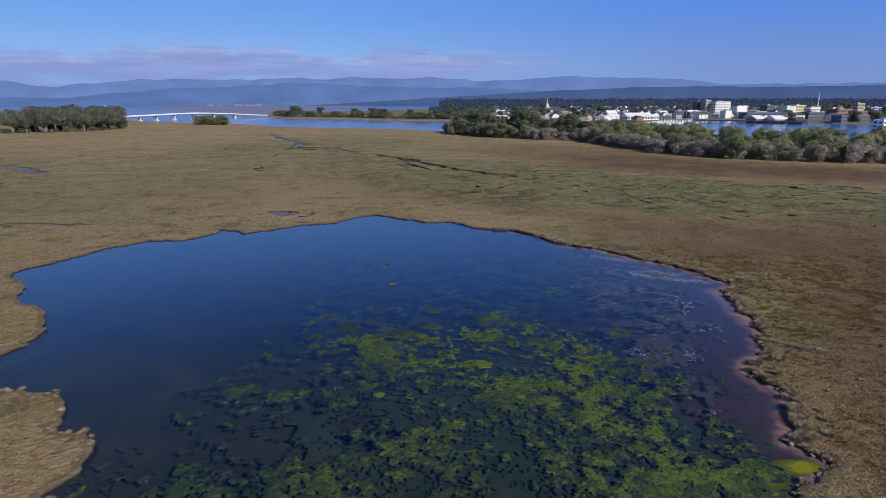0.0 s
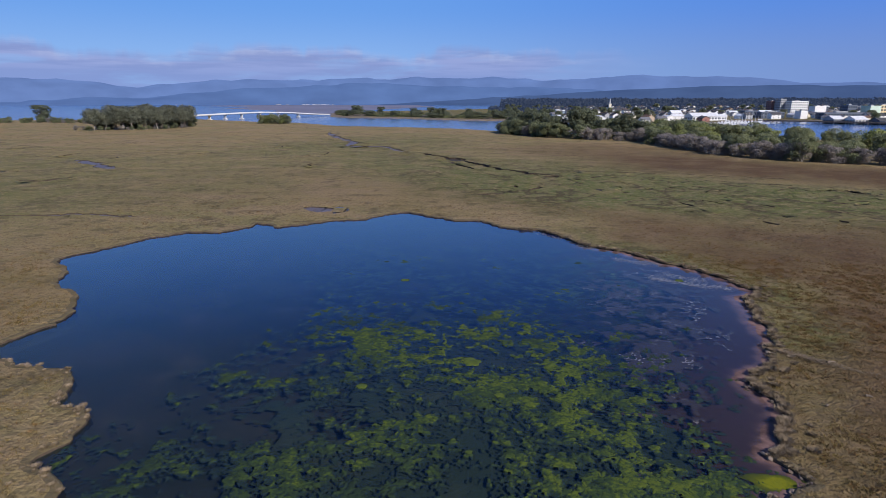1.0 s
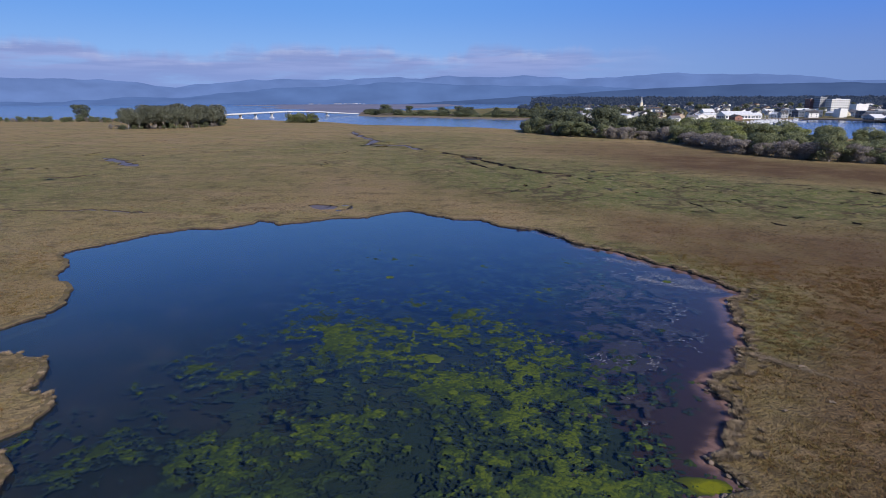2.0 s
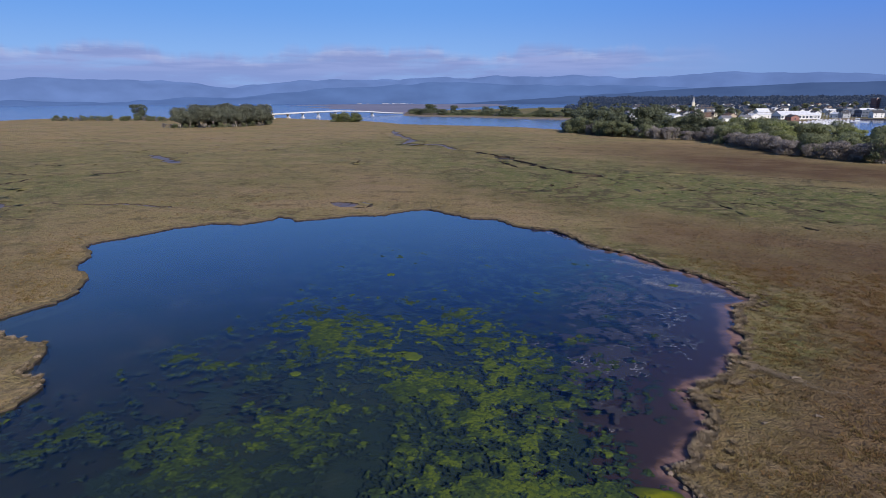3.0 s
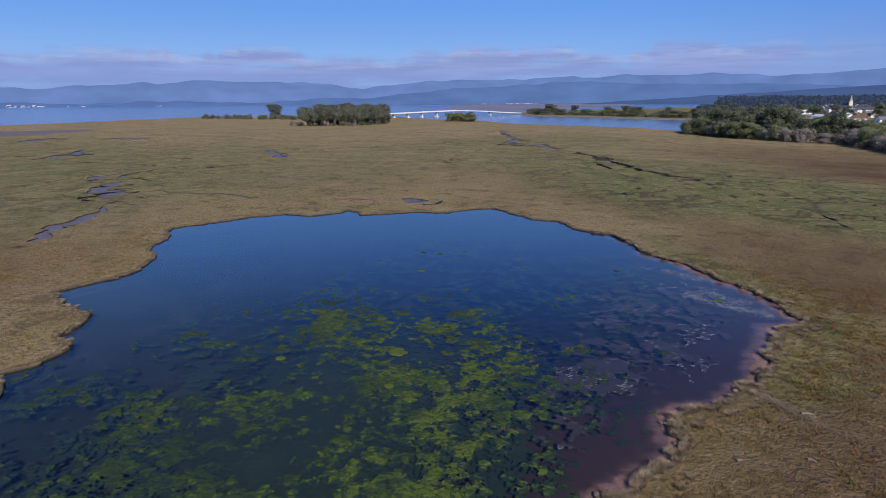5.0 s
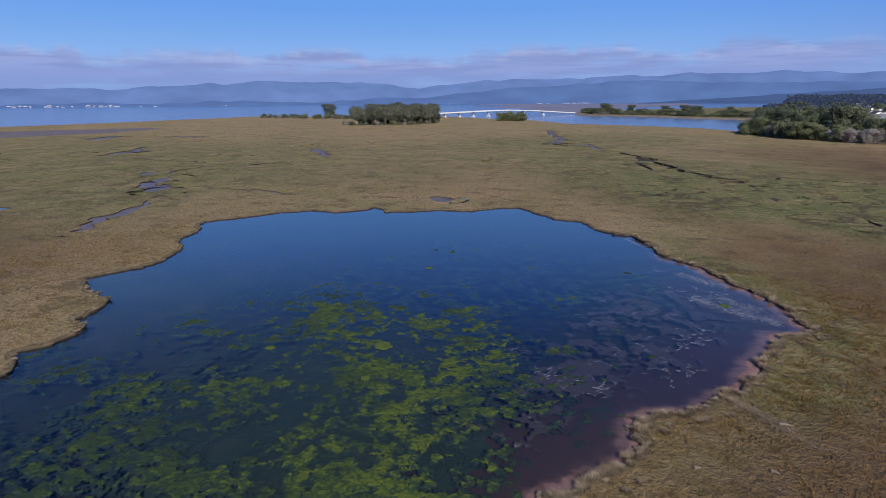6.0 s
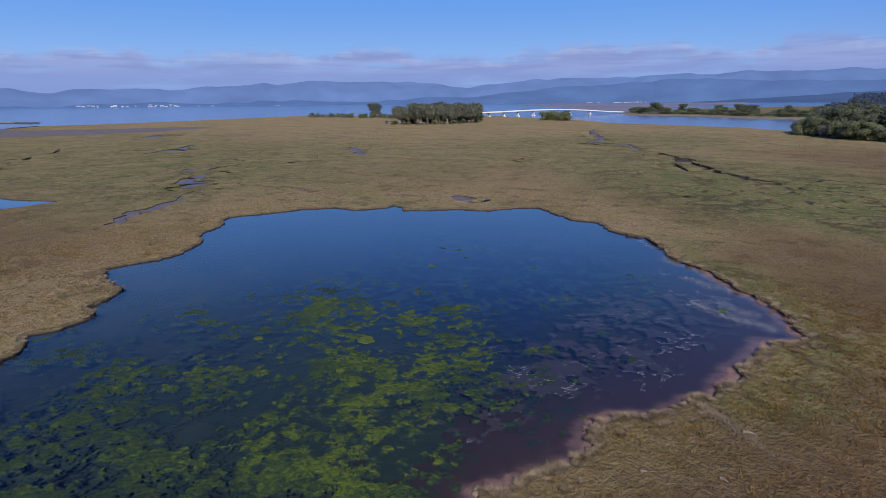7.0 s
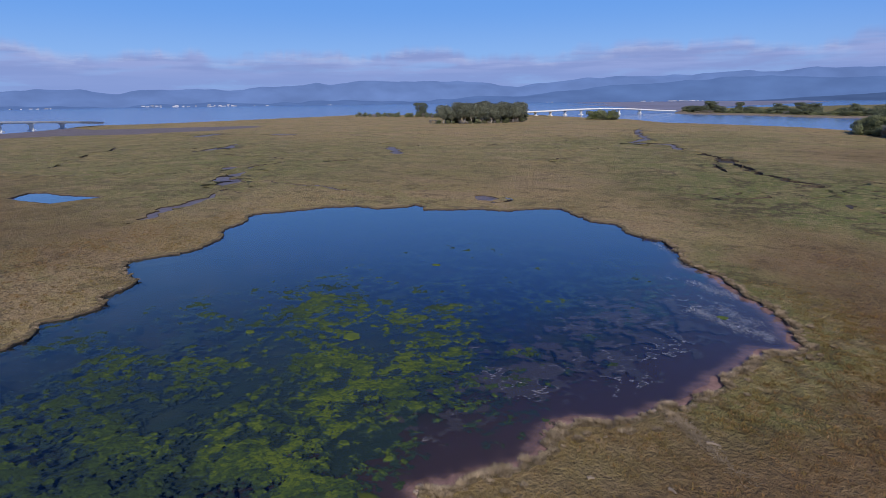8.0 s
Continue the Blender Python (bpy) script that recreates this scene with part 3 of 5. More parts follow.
    green = np.clip(green + (0.18 + 0.6 * smooth(50, 64, Y)) * smooth(11, 3, rim) * smooth(14, 26, X), 0, 1)
    red = red * (1 - (0.25 + 0.6 * smooth(50, 64, Y)) * smooth(11, 3, rim) * smooth(14, 26, X))
    green = np.where(far > 0, 0.85 * smooth(6, 30, far), green)
    mud = np.clip(mud + 0.7 * sand, 0, 1)
    return green, red, mud


def paint_cover(me):
    co = np.empty(len(me.vertices) * 3, dtype=np.float32)
    me.vertices.foreach_get("co", co)
    co = co.reshape(-1, 3).astype(float)
    green, red, mud = cover(co[:, 0], co[:, 1])
    zone = me.color_attributes.new("zone", "FLOAT_COLOR", "POINT")
    zone.data.foreach_set("color", np.c_[green, red, mud, np.ones(len(co))].astype(np.float32).ravel())


def make_ground():
    xs = ground_lines(-5200, 5200, -68, 46, 0.8, 0.017)
    ys = ground_lines(-900, 4900, 14, 132, 0.8, 0.017)
    X, Y = np.meshgrid(xs, ys)
    Z, island, far = land_height(X, Y)
    carve_creeks(X, Y, Z)
    bed = np.zeros_like(Z)
    for poly, pad in ((POND, 12), (POND2, 12)):
        lo, hi = poly.min(0) - pad, poly.max(0) + pad
        pick = (X > lo[0]) & (X < hi[0]) & (Y > lo[1]) & (Y < hi[1])
        d = inside_distance(X[pick], Y[pick], poly)
        # the eastern shore shelves gently in pinkish mud; elsewhere the bank drops at once
        x, y = X[pick], Y[pick]
        shelf = smooth(8, 26, x) * smooth(120, 95, y) if pad and poly is POND else np.zeros_like(x)
        floor_ = -0.95 - 0.35 * fnoise(x, y, 14, 3)
        soft = WATER + 0.025 - 0.07 * smooth(-0.3, -2.0, d + 1.6 * (fnoise(x, y, 4, 3) - 0.5)) - 0.13 * smooth(-1.0, -6.0, d) - 0.6 * smooth(-3.0, -13.0, d) - 0.04 * (fnoise(x, y, 3, 2) - 0.5)
        below = np.where(d < 0, floor_ * (1 - shelf) + np.maximum(soft, floor_) * shelf, 0)
        t = smooth(0.5, 2.6, d)
        Z[pick] = np.where(d < 0.5, np.where(d < 0, below, below * 0 - 0.35 + 0.2 * shelf), -0.35 + 0.2 * shelf + (Z[pick] + 0.35 - 0.2 * shelf) * t)
        ragged = d + 2.5 * (fnoise(x, y, 5, 3) - 0.5)
        edge_ = smooth(-2.5, -0.1, ragged)
        bed[pick] = np.where(d < 1.7, 1.0, 0.0)
        if poly is POND:
            shoal = np.zeros_like(Z)
            shoal[pick] = edge_
            east = np.zeros_like(Z)
            east[pick] = shelf * smooth(-16.0, -6.0, ragged)
    ny, nx = X.shape
    idx = np.arange(nx * ny).reshape(ny, nx)
    quads = np.stack([idx[:-1, :-1], idx[:-1, 1:], idx[1:, 1:], idx[1:, :-1]], -1).reshape(-1, 4)
    me = fast_mesh("ground", np.c_[X.ravel(), Y.ravel(), Z.ravel()], quads, M_TURF, smooth=True)
    paint_cover(me)
    me.attributes.new("east", "FLOAT", "POINT").data.foreach_set("value", east.astype(np.float32).ravel())
    me.attributes.new("shoal", "FLOAT", "POINT").data.foreach_set("value", shoal.astype(np.float32).ravel())
    attr = me.attributes.new("bed", "FLOAT", "POINT")
    attr.data.foreach_set("value", bed.astype(np.float32).ravel())
    return tagged(new("ground", me), "flat brown and olive salt marsh turf", "ground", kind="structure")


make_ground()
for _creek in CREEKS:
    make_creek(*_creek)


def sheet(name, x0, x1, y0, y1, z, mat, label, cat):
    me = mesh_of(name, [(x0, y0, z), (x1, y0, z), (x1, y1, z), (x0, y1, z)], [(0, 1, 2, 3)], mat)
    return tagged(new(name, me), label, cat, kind="structure")


def make_pond_water():
    """The pond's surface, thin over the shelving eastern shore."""
    X, Y = np.meshgrid(np.arange(-72, 47, 0.8), np.arange(8, 135, 0.8))
    d = inside_distance(X, Y, POND) + 1.6 * (fnoise(X, Y, 5, 3) - 0.5)
    shallow = 0.9 * smooth(-3.3, -0.4, d) * smooth(12, 24, X) * smooth(118, 98, Y)
    shallow = np.maximum(shallow, 0.7 * smooth(8, 22, X + 5 * (fnoise(X, Y, 9, 3) - 0.5)) * smooth(108, 84, Y))
    # the southern half is shallower, with less water over the weed
    shallow = np.maximum(shallow, 0.85 * smooth(78, 44, Y + 8 * (fnoise(X, Y, 12, 3) - 0.5)))
    ny, nx = X.shape
    idx = np.arange(nx * ny).reshape(ny, nx)
    quads = np.stack([idx[:-1, :-1], idx[:-1, 1:], idx[1:, 1:], idx[1:, :-1]], -1).reshape(-1, 4)
    me = fast_mesh("water_pond", np.c_[X.ravel(), Y.ravel(), np.full(X.size, WATER)], quads, M_POND, smooth=True)
    me.attributes.new("shallow", "FLOAT", "POINT").data.foreach_set("value", shallow.astype(np.float32).ravel())
    tagged(new("water_pond", me), "still dark blue pond water with mats of algae", "water", kind="structure")


make_pond_water()
sheet("water_small_pond", -150, -112, 46, 76, WATER, M_POND, "small blue pool in the marsh", "water")


def make_bay():
    """The channel and the bay, clear of the ponds."""
    v = [(-5200, -900, WATER), (-400, -900, WATER), (-400, 4800, WATER), (-5200, 4800, WATER), (-400, 330, WATER), (5200, 330, WATER), (5200, 4800, WATER), (5200, -900, WATER), (330, -900, WATER), (330, 330, WATER)]
    me = mesh_of("water_bay", v, [(0, 1, 2, 3), (4, 5, 6, 2), (8, 7, 5, 9)], M_BAY)
    tagged(new("water_bay", me), "pale blue tidal channel and open bay", "water", kind="structure")


make_bay()


def make_mudflat():
    """Tidal flats laid bare beyond the channel bridge."""
    ys = np.arange(1060, 3400, 30.0)
    rows = []
    for f in np.linspace(0, 1, 14):
        right, left = -0.29 * ys - 12 + 0.32 * np.clip(ys - 1300, 0, 1400), -(0.36 + 0.20 * smooth(1100, 2200, ys)) * ys + 260 * (fnoise(ys, ys * 0, 420, 3) - 0.5)
        rows.append(np.c_[right + (left - right) * f, ys, WATER + 0.20 - 0.32 * smooth(0.70, 1.0, f) + 0.5 * (fnoise(ys * 0.4, ys * 0 + 300 * f, 60, 3) - 0.5)])
    co = np.stack(rows, 1)
    n, m = co.shape[:2]
    idx = np.arange(n * m).reshape(n, m)
    quads = np.stack([idx[:-1, :-1], idx[1:, :-1], idx[1:, 1:], idx[:-1, 1:]], -1).reshape(-1, 4)[:, ::-1]
    tagged(new("mudflat", fast_mesh("mudflat", co.reshape(-1, 3), quads, M_FLAT, smooth=True)), "bare grey-brown tidal mudflat beyond the channel", "mudflat", kind="structure")


M_FLAT = material("tidal_flat", (0.215, 0.200, 0.245), rough=0.6, other=(0.165, 0.160, 0.205), scale=0.01, big=0.15, big_scale=0.003)
make_mudflat()


def ribbon(line, section, closed, mats, index, name, wobble=0.0):
    """A strip of the given cross-section (offset to the line's right, height) along a line."""
    p = np.array(line)
    if closed:
        t = np.roll(p, -1, 0) - np.roll(p, 1, 0)
    else:
        t = np.gradient(p, axis=0)
    for _ in range(3):
        t = t + 0.5 * (np.roll(t, 1, 0) + np.roll(t, -1, 0)) if closed else t
    t = t / (np.linalg.norm(t, axis=1, keepdims=True) + 1e-9)
    nrm = np.c_[t[:, 1], -t[:, 0]]
    rows = []
    for k, (o, z) in enumerate(section):
        w = wobble * (fnoise(p[:, 0] + 9 * k, p[:, 1] - 5 * k, 0.9, 2) - 0.5)
        q = p + nrm * (o + w)[:, None] if np.ndim(o + w) else p + nrm * o
        rows.append(np.c_[q, z + 0.8 * w])
    co = np.stack(rows, 1)
    n, m = co.shape[:2]
    idx = np.arange(n * m).reshape(n, m)
    nxt = np.roll(idx, -1, 0) if closed else idx[1:]
    cur = idx if closed else idx[:-1]
    quads = np.stack([cur[:, :-1], nxt[:, :-1], nxt[:, 1:], cur[:, 1:]], -1)
    mi = np.broadcast_to(np.array(index), quads.shape[:2])
    me = fast_mesh(name, co.reshape(-1, 3), quads.reshape(-1, 4), mats, smooth=False)
    me.polygons.foreach_set("material_index", mi.ravel().astype(np.int32))
    return me


def make_bank(name, poly, label):
    area = 0.5 * np.sum(poly[:, 0] * np.roll(poly[:, 1], -1) - np.roll(poly[:, 0], -1) * poly[:, 1])
    line = poly if area > 0 else poly[::-1]
    section = [(-0.10, -0.75), (-0.02, WATER + 0.01), (0.03, 0.09), (0.18, 0.155), (0.7, 0.175), (1.5, 0.155), (2.4, 0.12), (3.4, 0.02)]
    me = ribbon(line, section, True, [M_BANK, M_SOD, M_TURF, M_BANK_DIM], [3, 0, 1, 1, 2, 2, 2], name, 0.16)
    paint_cover(me)
    return tagged(new(name, me), label, "bank", kind="structure")


make_bank("bank_pond", POND, "ragged turf bank round the pond")
make_bank("bank_small_pond", POND2, "ragged turf bank round the small pool")


# ---------------------------------------------------------------- hills beyond the bay
def make_hills(name, dist, mat, base, profile, seed, rough, label):
    """A long ridge in an arc round the bay; profile gives heights over the bearing in degrees from +x."""
    rng = np.random.RandomState(seed)
    bearings = np.radians(np.linspace(30, 200, 420))
    deg = np.degrees(bearings)
    h = np.interp(deg, [p[0] for p in profile], [p[1] for p in profile])
    h = h + rough * (fnoise(deg * 1.0 + 40 * seed, deg * 0 + seed, 9, 4) - 0.5) + 0.25 * rough * (fnoise(deg + 7, deg * 0 + 3 * seed, 1.5, 3) - 0.5)
    rows = []
    for f, g in ((0.0, 0.0), (0.25, 0.25), (0.5, 0.55), (0.75, 0.85), (1.0, 1.0)):
        r = dist + 420 * f + 60 * (fnoise(deg * 3, deg * 0 + 30 * f + seed, 4, 3) - 0.5)
        z = base + (h - base) * g * (1 + (0.25 * (1 - f)) * (fnoise(deg * 2, deg * 0 + 11 * f, 3, 3) - 0.5))
        rows.append(np.c_[r * np.cos(bearings), r * np.sin(bearings), z])
    co = np.stack(rows, 1)
    n, m = co.shape[:2]
    idx = np.arange(n * m).reshape(n, m)
    quads = np.stack([idx[:-1, :-1], idx[1:, :-1], idx[1:, 1:], idx[:-1, 1:]], -1).reshape(-1, 4)
    tagged(new(name, fast_mesh(name, co.reshape(-1, 3), quads, mat, smooth=True)), label, "hills", kind="structure")


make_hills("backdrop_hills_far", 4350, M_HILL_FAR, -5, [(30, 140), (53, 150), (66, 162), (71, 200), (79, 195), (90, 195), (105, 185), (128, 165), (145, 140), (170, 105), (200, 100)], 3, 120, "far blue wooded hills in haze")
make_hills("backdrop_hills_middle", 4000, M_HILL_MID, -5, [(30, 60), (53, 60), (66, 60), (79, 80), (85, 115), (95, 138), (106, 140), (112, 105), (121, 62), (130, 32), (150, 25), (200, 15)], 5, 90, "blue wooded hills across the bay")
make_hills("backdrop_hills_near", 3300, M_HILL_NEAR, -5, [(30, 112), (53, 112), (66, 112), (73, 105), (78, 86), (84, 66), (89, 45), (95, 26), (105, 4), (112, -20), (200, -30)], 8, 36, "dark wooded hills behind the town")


# ---------------------------------------------------------------- trees and shrubs
def leaf_cloud(rng, blobs, count, size):
    """Small bent leaves or sprays scattered through and over ellipsoids (x, y, z, rx, ry, rz)."""
    w = np.array([b[3] * b[4] * b[5] for b in blobs]) ** 0.67
    pick = rng.choice(len(blobs), count, p=w / w.sum())
    b = np.array(blobs)[pick]
    d = rng.normal(size=(count, 3))
    d /= np.linalg.norm(d, axis=1, keepdims=True)
    r = rng.uniform(0.55, 1.08, (count, 1)) ** 0.6
    c = b[:, :3] + d * r * b[:, 3:]
    a = rng.normal(size=(count, 3)) + d * 0.6
    a /= np.linalg.norm(a, axis=1, keepdims=True)
    e = np.cross(a, rng.normal(size=(count, 3)))
    e /= np.linalg.norm(e, axis=1, keepdims=True)
    s = size * rng.uniform(0.55, 1.35, (count, 1))
    f = np.cross(a, e)
    co = np.stack([c - e * s, c + f * s * 1.1 + a * s * 0.2, c + e * s - f * s * 0.3], 1).reshape(-1, 3)
    # leaves catch the light as the rounded clump does
    nrm = d * 0.75 + np.array([0, 0, 0.35]) + 0.35 * rng.normal(size=(count, 3))
    nrm /= np.linalg.norm(nrm, axis=1, keepdims=True)
    tris = np.arange(count * 3).reshape(-1, 3)
    face = np.cross(co[1::3] - co[0::3], co[2::3] - co[0::3])
    turn = (face * nrm).sum(1) < 0
    tris[turn] = tris[turn][:, ::-1]
    return co, tris, np.repeat(nrm, 3, 0)


def leaf_mesh(name, co, tris, nrm, mat):
    me = fast_mesh(name, co, tris, mat, smooth=True)
    me.normals_split_custom_set_from_vertices(nrm.tolist())
    return me


def make_plant(name, seed, height, spread, trunk, crown_from, leaf, bark, count, size, blobs=9, stems=1, label="", cat="tree", top=False):
    """A tree or shrub at the origin: trunk with limbs, and a crown of many small leaves in uneven clumps."""
    rng = np.random.RandomState(seed)
    root = new(name)
    tagged(root, label, cat)
    co, faces, clumps = [], [], []
    for s in range(stems):
        a = rng.uniform(0, 6.28)
        off = 0 if stems == 1 else rng.uniform(0.1, 0.45) * spread
        x0, y0 = off * math.cos(a), off * math.sin(a)
        top_z = height * (crown_from + (0.9 - crown_from) * rng.uniform(0.6, 1.0))
        bend = [(x0, y0, -0.3)]
        for k in range(1, 4):
            bend.append((x0 + rng.normal() * 0.04 * height, y0 + rng.normal() * 0.04 * height, top_z * k / 3))
        for k in range(3):
            tube(co, faces, bend[k], bend[k + 1], trunk * (1 - 0.28 * k), trunk * (0.72 - 0.24 * k))
        n = max(3, blobs // stems)
        for k in range(n):
            t = rng.uniform(crown_from, 1.0)
            ang = rng.uniform(0, 6.28)
            reach = spread * rng.uniform(0.25, 0.85) * (1.15 - 0.6 * abs(t - 0.6) if not top else (1.2 - t * 0.5))
            p = (x0 + reach * math.cos(ang), y0 + reach * math.sin(ang), height * min(t, 0.9))
            j = bend[2] if t > 0.66 else bend[1]
            tube(co, faces, j, p, trunk * 0.34, trunk * 0.1, 4)
            q = spread * rng.uniform(0.34, 0.60)
            clumps.append((*p, q, q * rng.uniform(0.8, 1.2), q * rng.uniform(0.5, 0.8)))
        clumps.append((*bend[3][:2], height * 0.9, spread * 0.35, spread * 0.35, height * 0.1))
    child("trunk", mesh_of("trunk", co, faces, bark), root)
    child("crown", leaf_mesh("crown", *leaf_cloud(rng, clumps, count, size), leaf), root)
    return root


def plant_kinds():
    kinds = {}
    kinds["cypress"] = [make_plant("cypress", 10 + k, 18 + k % 3, 9.0, 0.55, 0.44, M_LEAF_CYPRESS, M_BARK_PALE, 11000, 0.38, blobs=32, label="tall weathered cypress with pale trunk and dark crown", top=True) for k in range(3)]
    kinds["oak"] = [make_plant("broad_tree", 20 + k, 15, 6.4, 0.5, 0.06, M_LEAF_DARK, M_BARK, 6000, 0.42, blobs=26, label="dark green broad-crowned evergreen tree") for k in range(3)]
    kinds["willow"] = [make_plant("willow", 30 + k, 9, 5.0, 0.2, 0.08, M_LEAF_GREEN, M_BARK, 4600, 0.29, blobs=15, stems=3, label="bushy green willow in young leaf", cat="shrub") for k in range(3)]
    kinds["yellow"] = [make_plant("spring_willow", 40 + k, 9, 5.5, 0.2, 0.08, M_LEAF_YELLOW, M_BARK, 4600, 0.29, blobs=15, stems=3, label="bright yellow-green willow in bud", cat="shrub") for k in range(2)]
    kinds["grey"] = [make_plant("bare_shrub", 50 + k, 6.5, 4.2, 0.14, 0.08, M_LEAF_GREY, M_LEAF_GREY, 4000, 0.22, blobs=14, stems=4, label="grey leafless twiggy shrub", cat="shrub") for k in range(3)]
    return kinds


KINDS = plant_kinds()
_used = set()


def plant(kind, x, y, scale, group, rng, squash=1.0, z=None):
    src = KINDS[kind][rng.randint(len(KINDS[kind]))]
    g = MARSH - 0.1 if z is None else z
    m = pose(x, y, g, 0, 0, rng.uniform(0, 360)) @ Matrix.Diagonal((scale, scale, scale * squash, 1))
    if src.name not in _used:
        _used.add(src.name)
        ob = src
    else:
        ob = copy_thing(src, Matrix())
    ob.matrix_basis = m
    return tagged(ob, group=group)


def line_points(pts, n):
    p = np.array(pts, float)
    seg = np.r_[0, np.cumsum(np.linalg.norm(np.diff(p, axis=0), axis=1))]
    s = np.linspace(0, seg[-1], n)
    return np.c_[np.interp(s, seg, p[:, 0]), np.interp(s, seg, p[:, 1])]


def make_plants():
    rng = np.random.RandomState(5)
    # the grove on the marsh
    for x, y in line_points([(-352, 470), (-324, 482), (-310, 502), (-314, 545)], 44):
        plant("cypress", x + rng.uniform(-6, 6), y + rng.uniform(-4, 20), rng.uniform(0.62, 1.10), "cypress grove", rng)
    for x, y in line_points([(-360, 470), (-334, 476), (-314, 502), (-312, 550)], 16):
        plant("oak", x + rng.uniform(-4, 4), y + rng.uniform(4, 20), rng.uniform(0.55, 0.8), "cypress grove", rng)
    # the lone clump by the channel
    for x, y in line_points([(-272, 634), (-242, 632)], 9):
        plant("willow" if rng.rand() < 0.4 else "yellow", x, y + rng.uniform(-2, 4), rng.uniform(0.9, 1.12), "clump by the channel", rng)
    # low scrub and a tall tree beyond the grove
    plant("oak", -560, 655, 1.35, "", rng)
    for x, y in line_points([(-650, 600), (-600, 625), (-520, 628), (-400, 600)], 64):
        plant("willow" if rng.rand() < 0.7 else "grey", x + rng.uniform(-5, 5), y + rng.uniform(-10, 16), rng.uniform(0.35, 0.75), "scrub beyond the grove", rng)
    for x, y in line_points([(-368, 464), (-347, 464), (-326, 474), (-306, 496), (-304, 540)], 20):
        plant("grey" if rng.rand() < 0.6 else "willow", x + rng.uniform(-3, 3), y + rng.uniform(-1, 6), rng.uniform(0.3, 0.62), "cypress grove", rng)
    # the wood along the marsh's edge
    edge = [(-2, 468), (22, 424), (58, 393), (88, 377), (95, 335), (103, 291), (125, 258), (145, 249), (178, 238), (250, 205), (330, 170)]
    for i, (x, y) in enumerate(line_points(edge, 120)):
        k = "grey" if i > 20 and rng.rand() < 0.75 else ("willow" if rng.rand() < 0.7 else "grey")
        plant(k, x + rng.uniform(-2, 3), y + rng.uniform(0, 6), rng.uniform(0.8, 1.2), "wood's edge", rng)
    for i, (x, y) in enumerate(line_points(edge, 70)):
        k = ("oak" if i < 20 and rng.rand() < 0.8 else "willow" if rng.rand() < 0.7 else "yellow")
        s = rng.uniform(0.75, 1.05) if k != "oak" else rng.uniform(0.75, 1.25)
        plant(k, x + rng.uniform(6, 16), y + rng.uniform(8, 20), s, "wood", rng)
    for i, (x, y) in enumerate(line_points(edge, 110)):
        k = "willow" if rng.rand() < 0.75 else "yellow"
        plant(k, x + rng.uniform(18, 60), y + rng.uniform(22, 60), rng.uniform(0.95, 1.35), "wood", rng)
    # the far bank of the channel
    for i, (x, y) in enumerate(line_points([(-300, 1010), (-250, 905), (-160, 880), (-72, 810), (3, 785), (60, 740)], 190)):
        plant(("willow", "oak", "grey", "willow")[rng.randint(4)], x + rng.uniform(-8, 8), y + rng.uniform(3, 50), rng.uniform(0.7, 1.25), "far bank scrub", rng, squash=0.55)
    for x, y, s in ((-292, 1110, 1.25), (-283, 1106, 1.1), (-245, 1120, 1.05), (-160, 1000, 1.0), (-153, 1006, 0.8), (-125, 960, 1.15), (-116, 966, 0.95), (-108, 980, 1.0), (-65, 990, 0.95), (-20, 900, 0.9), (-9, 896, 0.8), (0, 900, 1.05), (30, 880, 1.05), (41, 868, 0.9), (50, 860, 1.0)):
        plant("oak", x, y, s, "far bank trees", rng, squash=0.85)


make_plants()


# ---------------------------------------------------------------- algae in the pond
def worley(x, y, s, seed):
    """Cells of about the size s: the distance to the nearest core, how far off the next cell is, and each cell's chance."""
    r = np.random.RandomState(seed)
    jx, jy, jh = r.rand(128, 128), r.rand(128, 128), r.rand(128, 128)
    u, v = x / s, y / s
    i, j = np.floor(u).astype(int), np.floor(v).astype(int)
    near, second = np.full(x.shape, 9.0), np.full(x.shape, 9.0)
    chance = np.zeros(x.shape)
    for a in (-1, 0, 1):
        for b in (-1, 0, 1):
            p, q = (i + a) % 128, (j + b) % 128
            px, py = i + a + jx[p, q], j + b + jy[p, q]
            d = np.hypot(u - px, v - py)
            hit = d < near
            second = np.where(hit, near, np.minimum(second, d))
            near = np.where(hit, d, near)
            chance = np.where(hit, jh[p, q], chance)
    return near, second - near, chance


def algae_sheet(name, x0, x1, y0, y1, step, lift, mat, label, lowest=-0.75):
    """A skin of algae: where it lifts above the water it floats, elsewhere it hangs below; its brightness is kept as an
    attribute.
    """
    X, Y = np.meshgrid(np.arange(x0, x1, step), np.arange(y0, y1, step))
    Z, brighter = lift(X, Y)
    ny, nx = X.shape
    idx = np.arange(nx * ny).reshape(ny, nx)
    quads = np.stack([idx[:-1, :-1], idx[:-1, 1:], idx[1:, 1:], idx[1:, :-1]], -1).reshape(-1, 4)
    keep = (Z.ravel()[quads] > lowest).all(1)
    quads = quads[keep]
    used, inv = np.unique(quads, return_inverse=True)
    co = np.c_[X.ravel(), Y.ravel(), Z.ravel() + WATER][used]
    me = fast_mesh(name, co, inv.reshape(-1, 4), mat, smooth=True)
    me.attributes.new("brighter", "FLOAT", "POINT").data.foreach_set("value", brighter.ravel()[used].astype(np.float32))
    return tagged(new(name, me), label, "algae", kind="stuff")


def soft_box(x, y, cx, cy, rx, ry):
    return np.exp(-((x - cx) / rx) ** 4 - ((y - cy) / ry) ** 4)


def hump(x, y, cx, cy, rx, ry):
    return np.exp(-((x - cx) / rx) ** 2 - ((y - cy) / ry) ** 2)


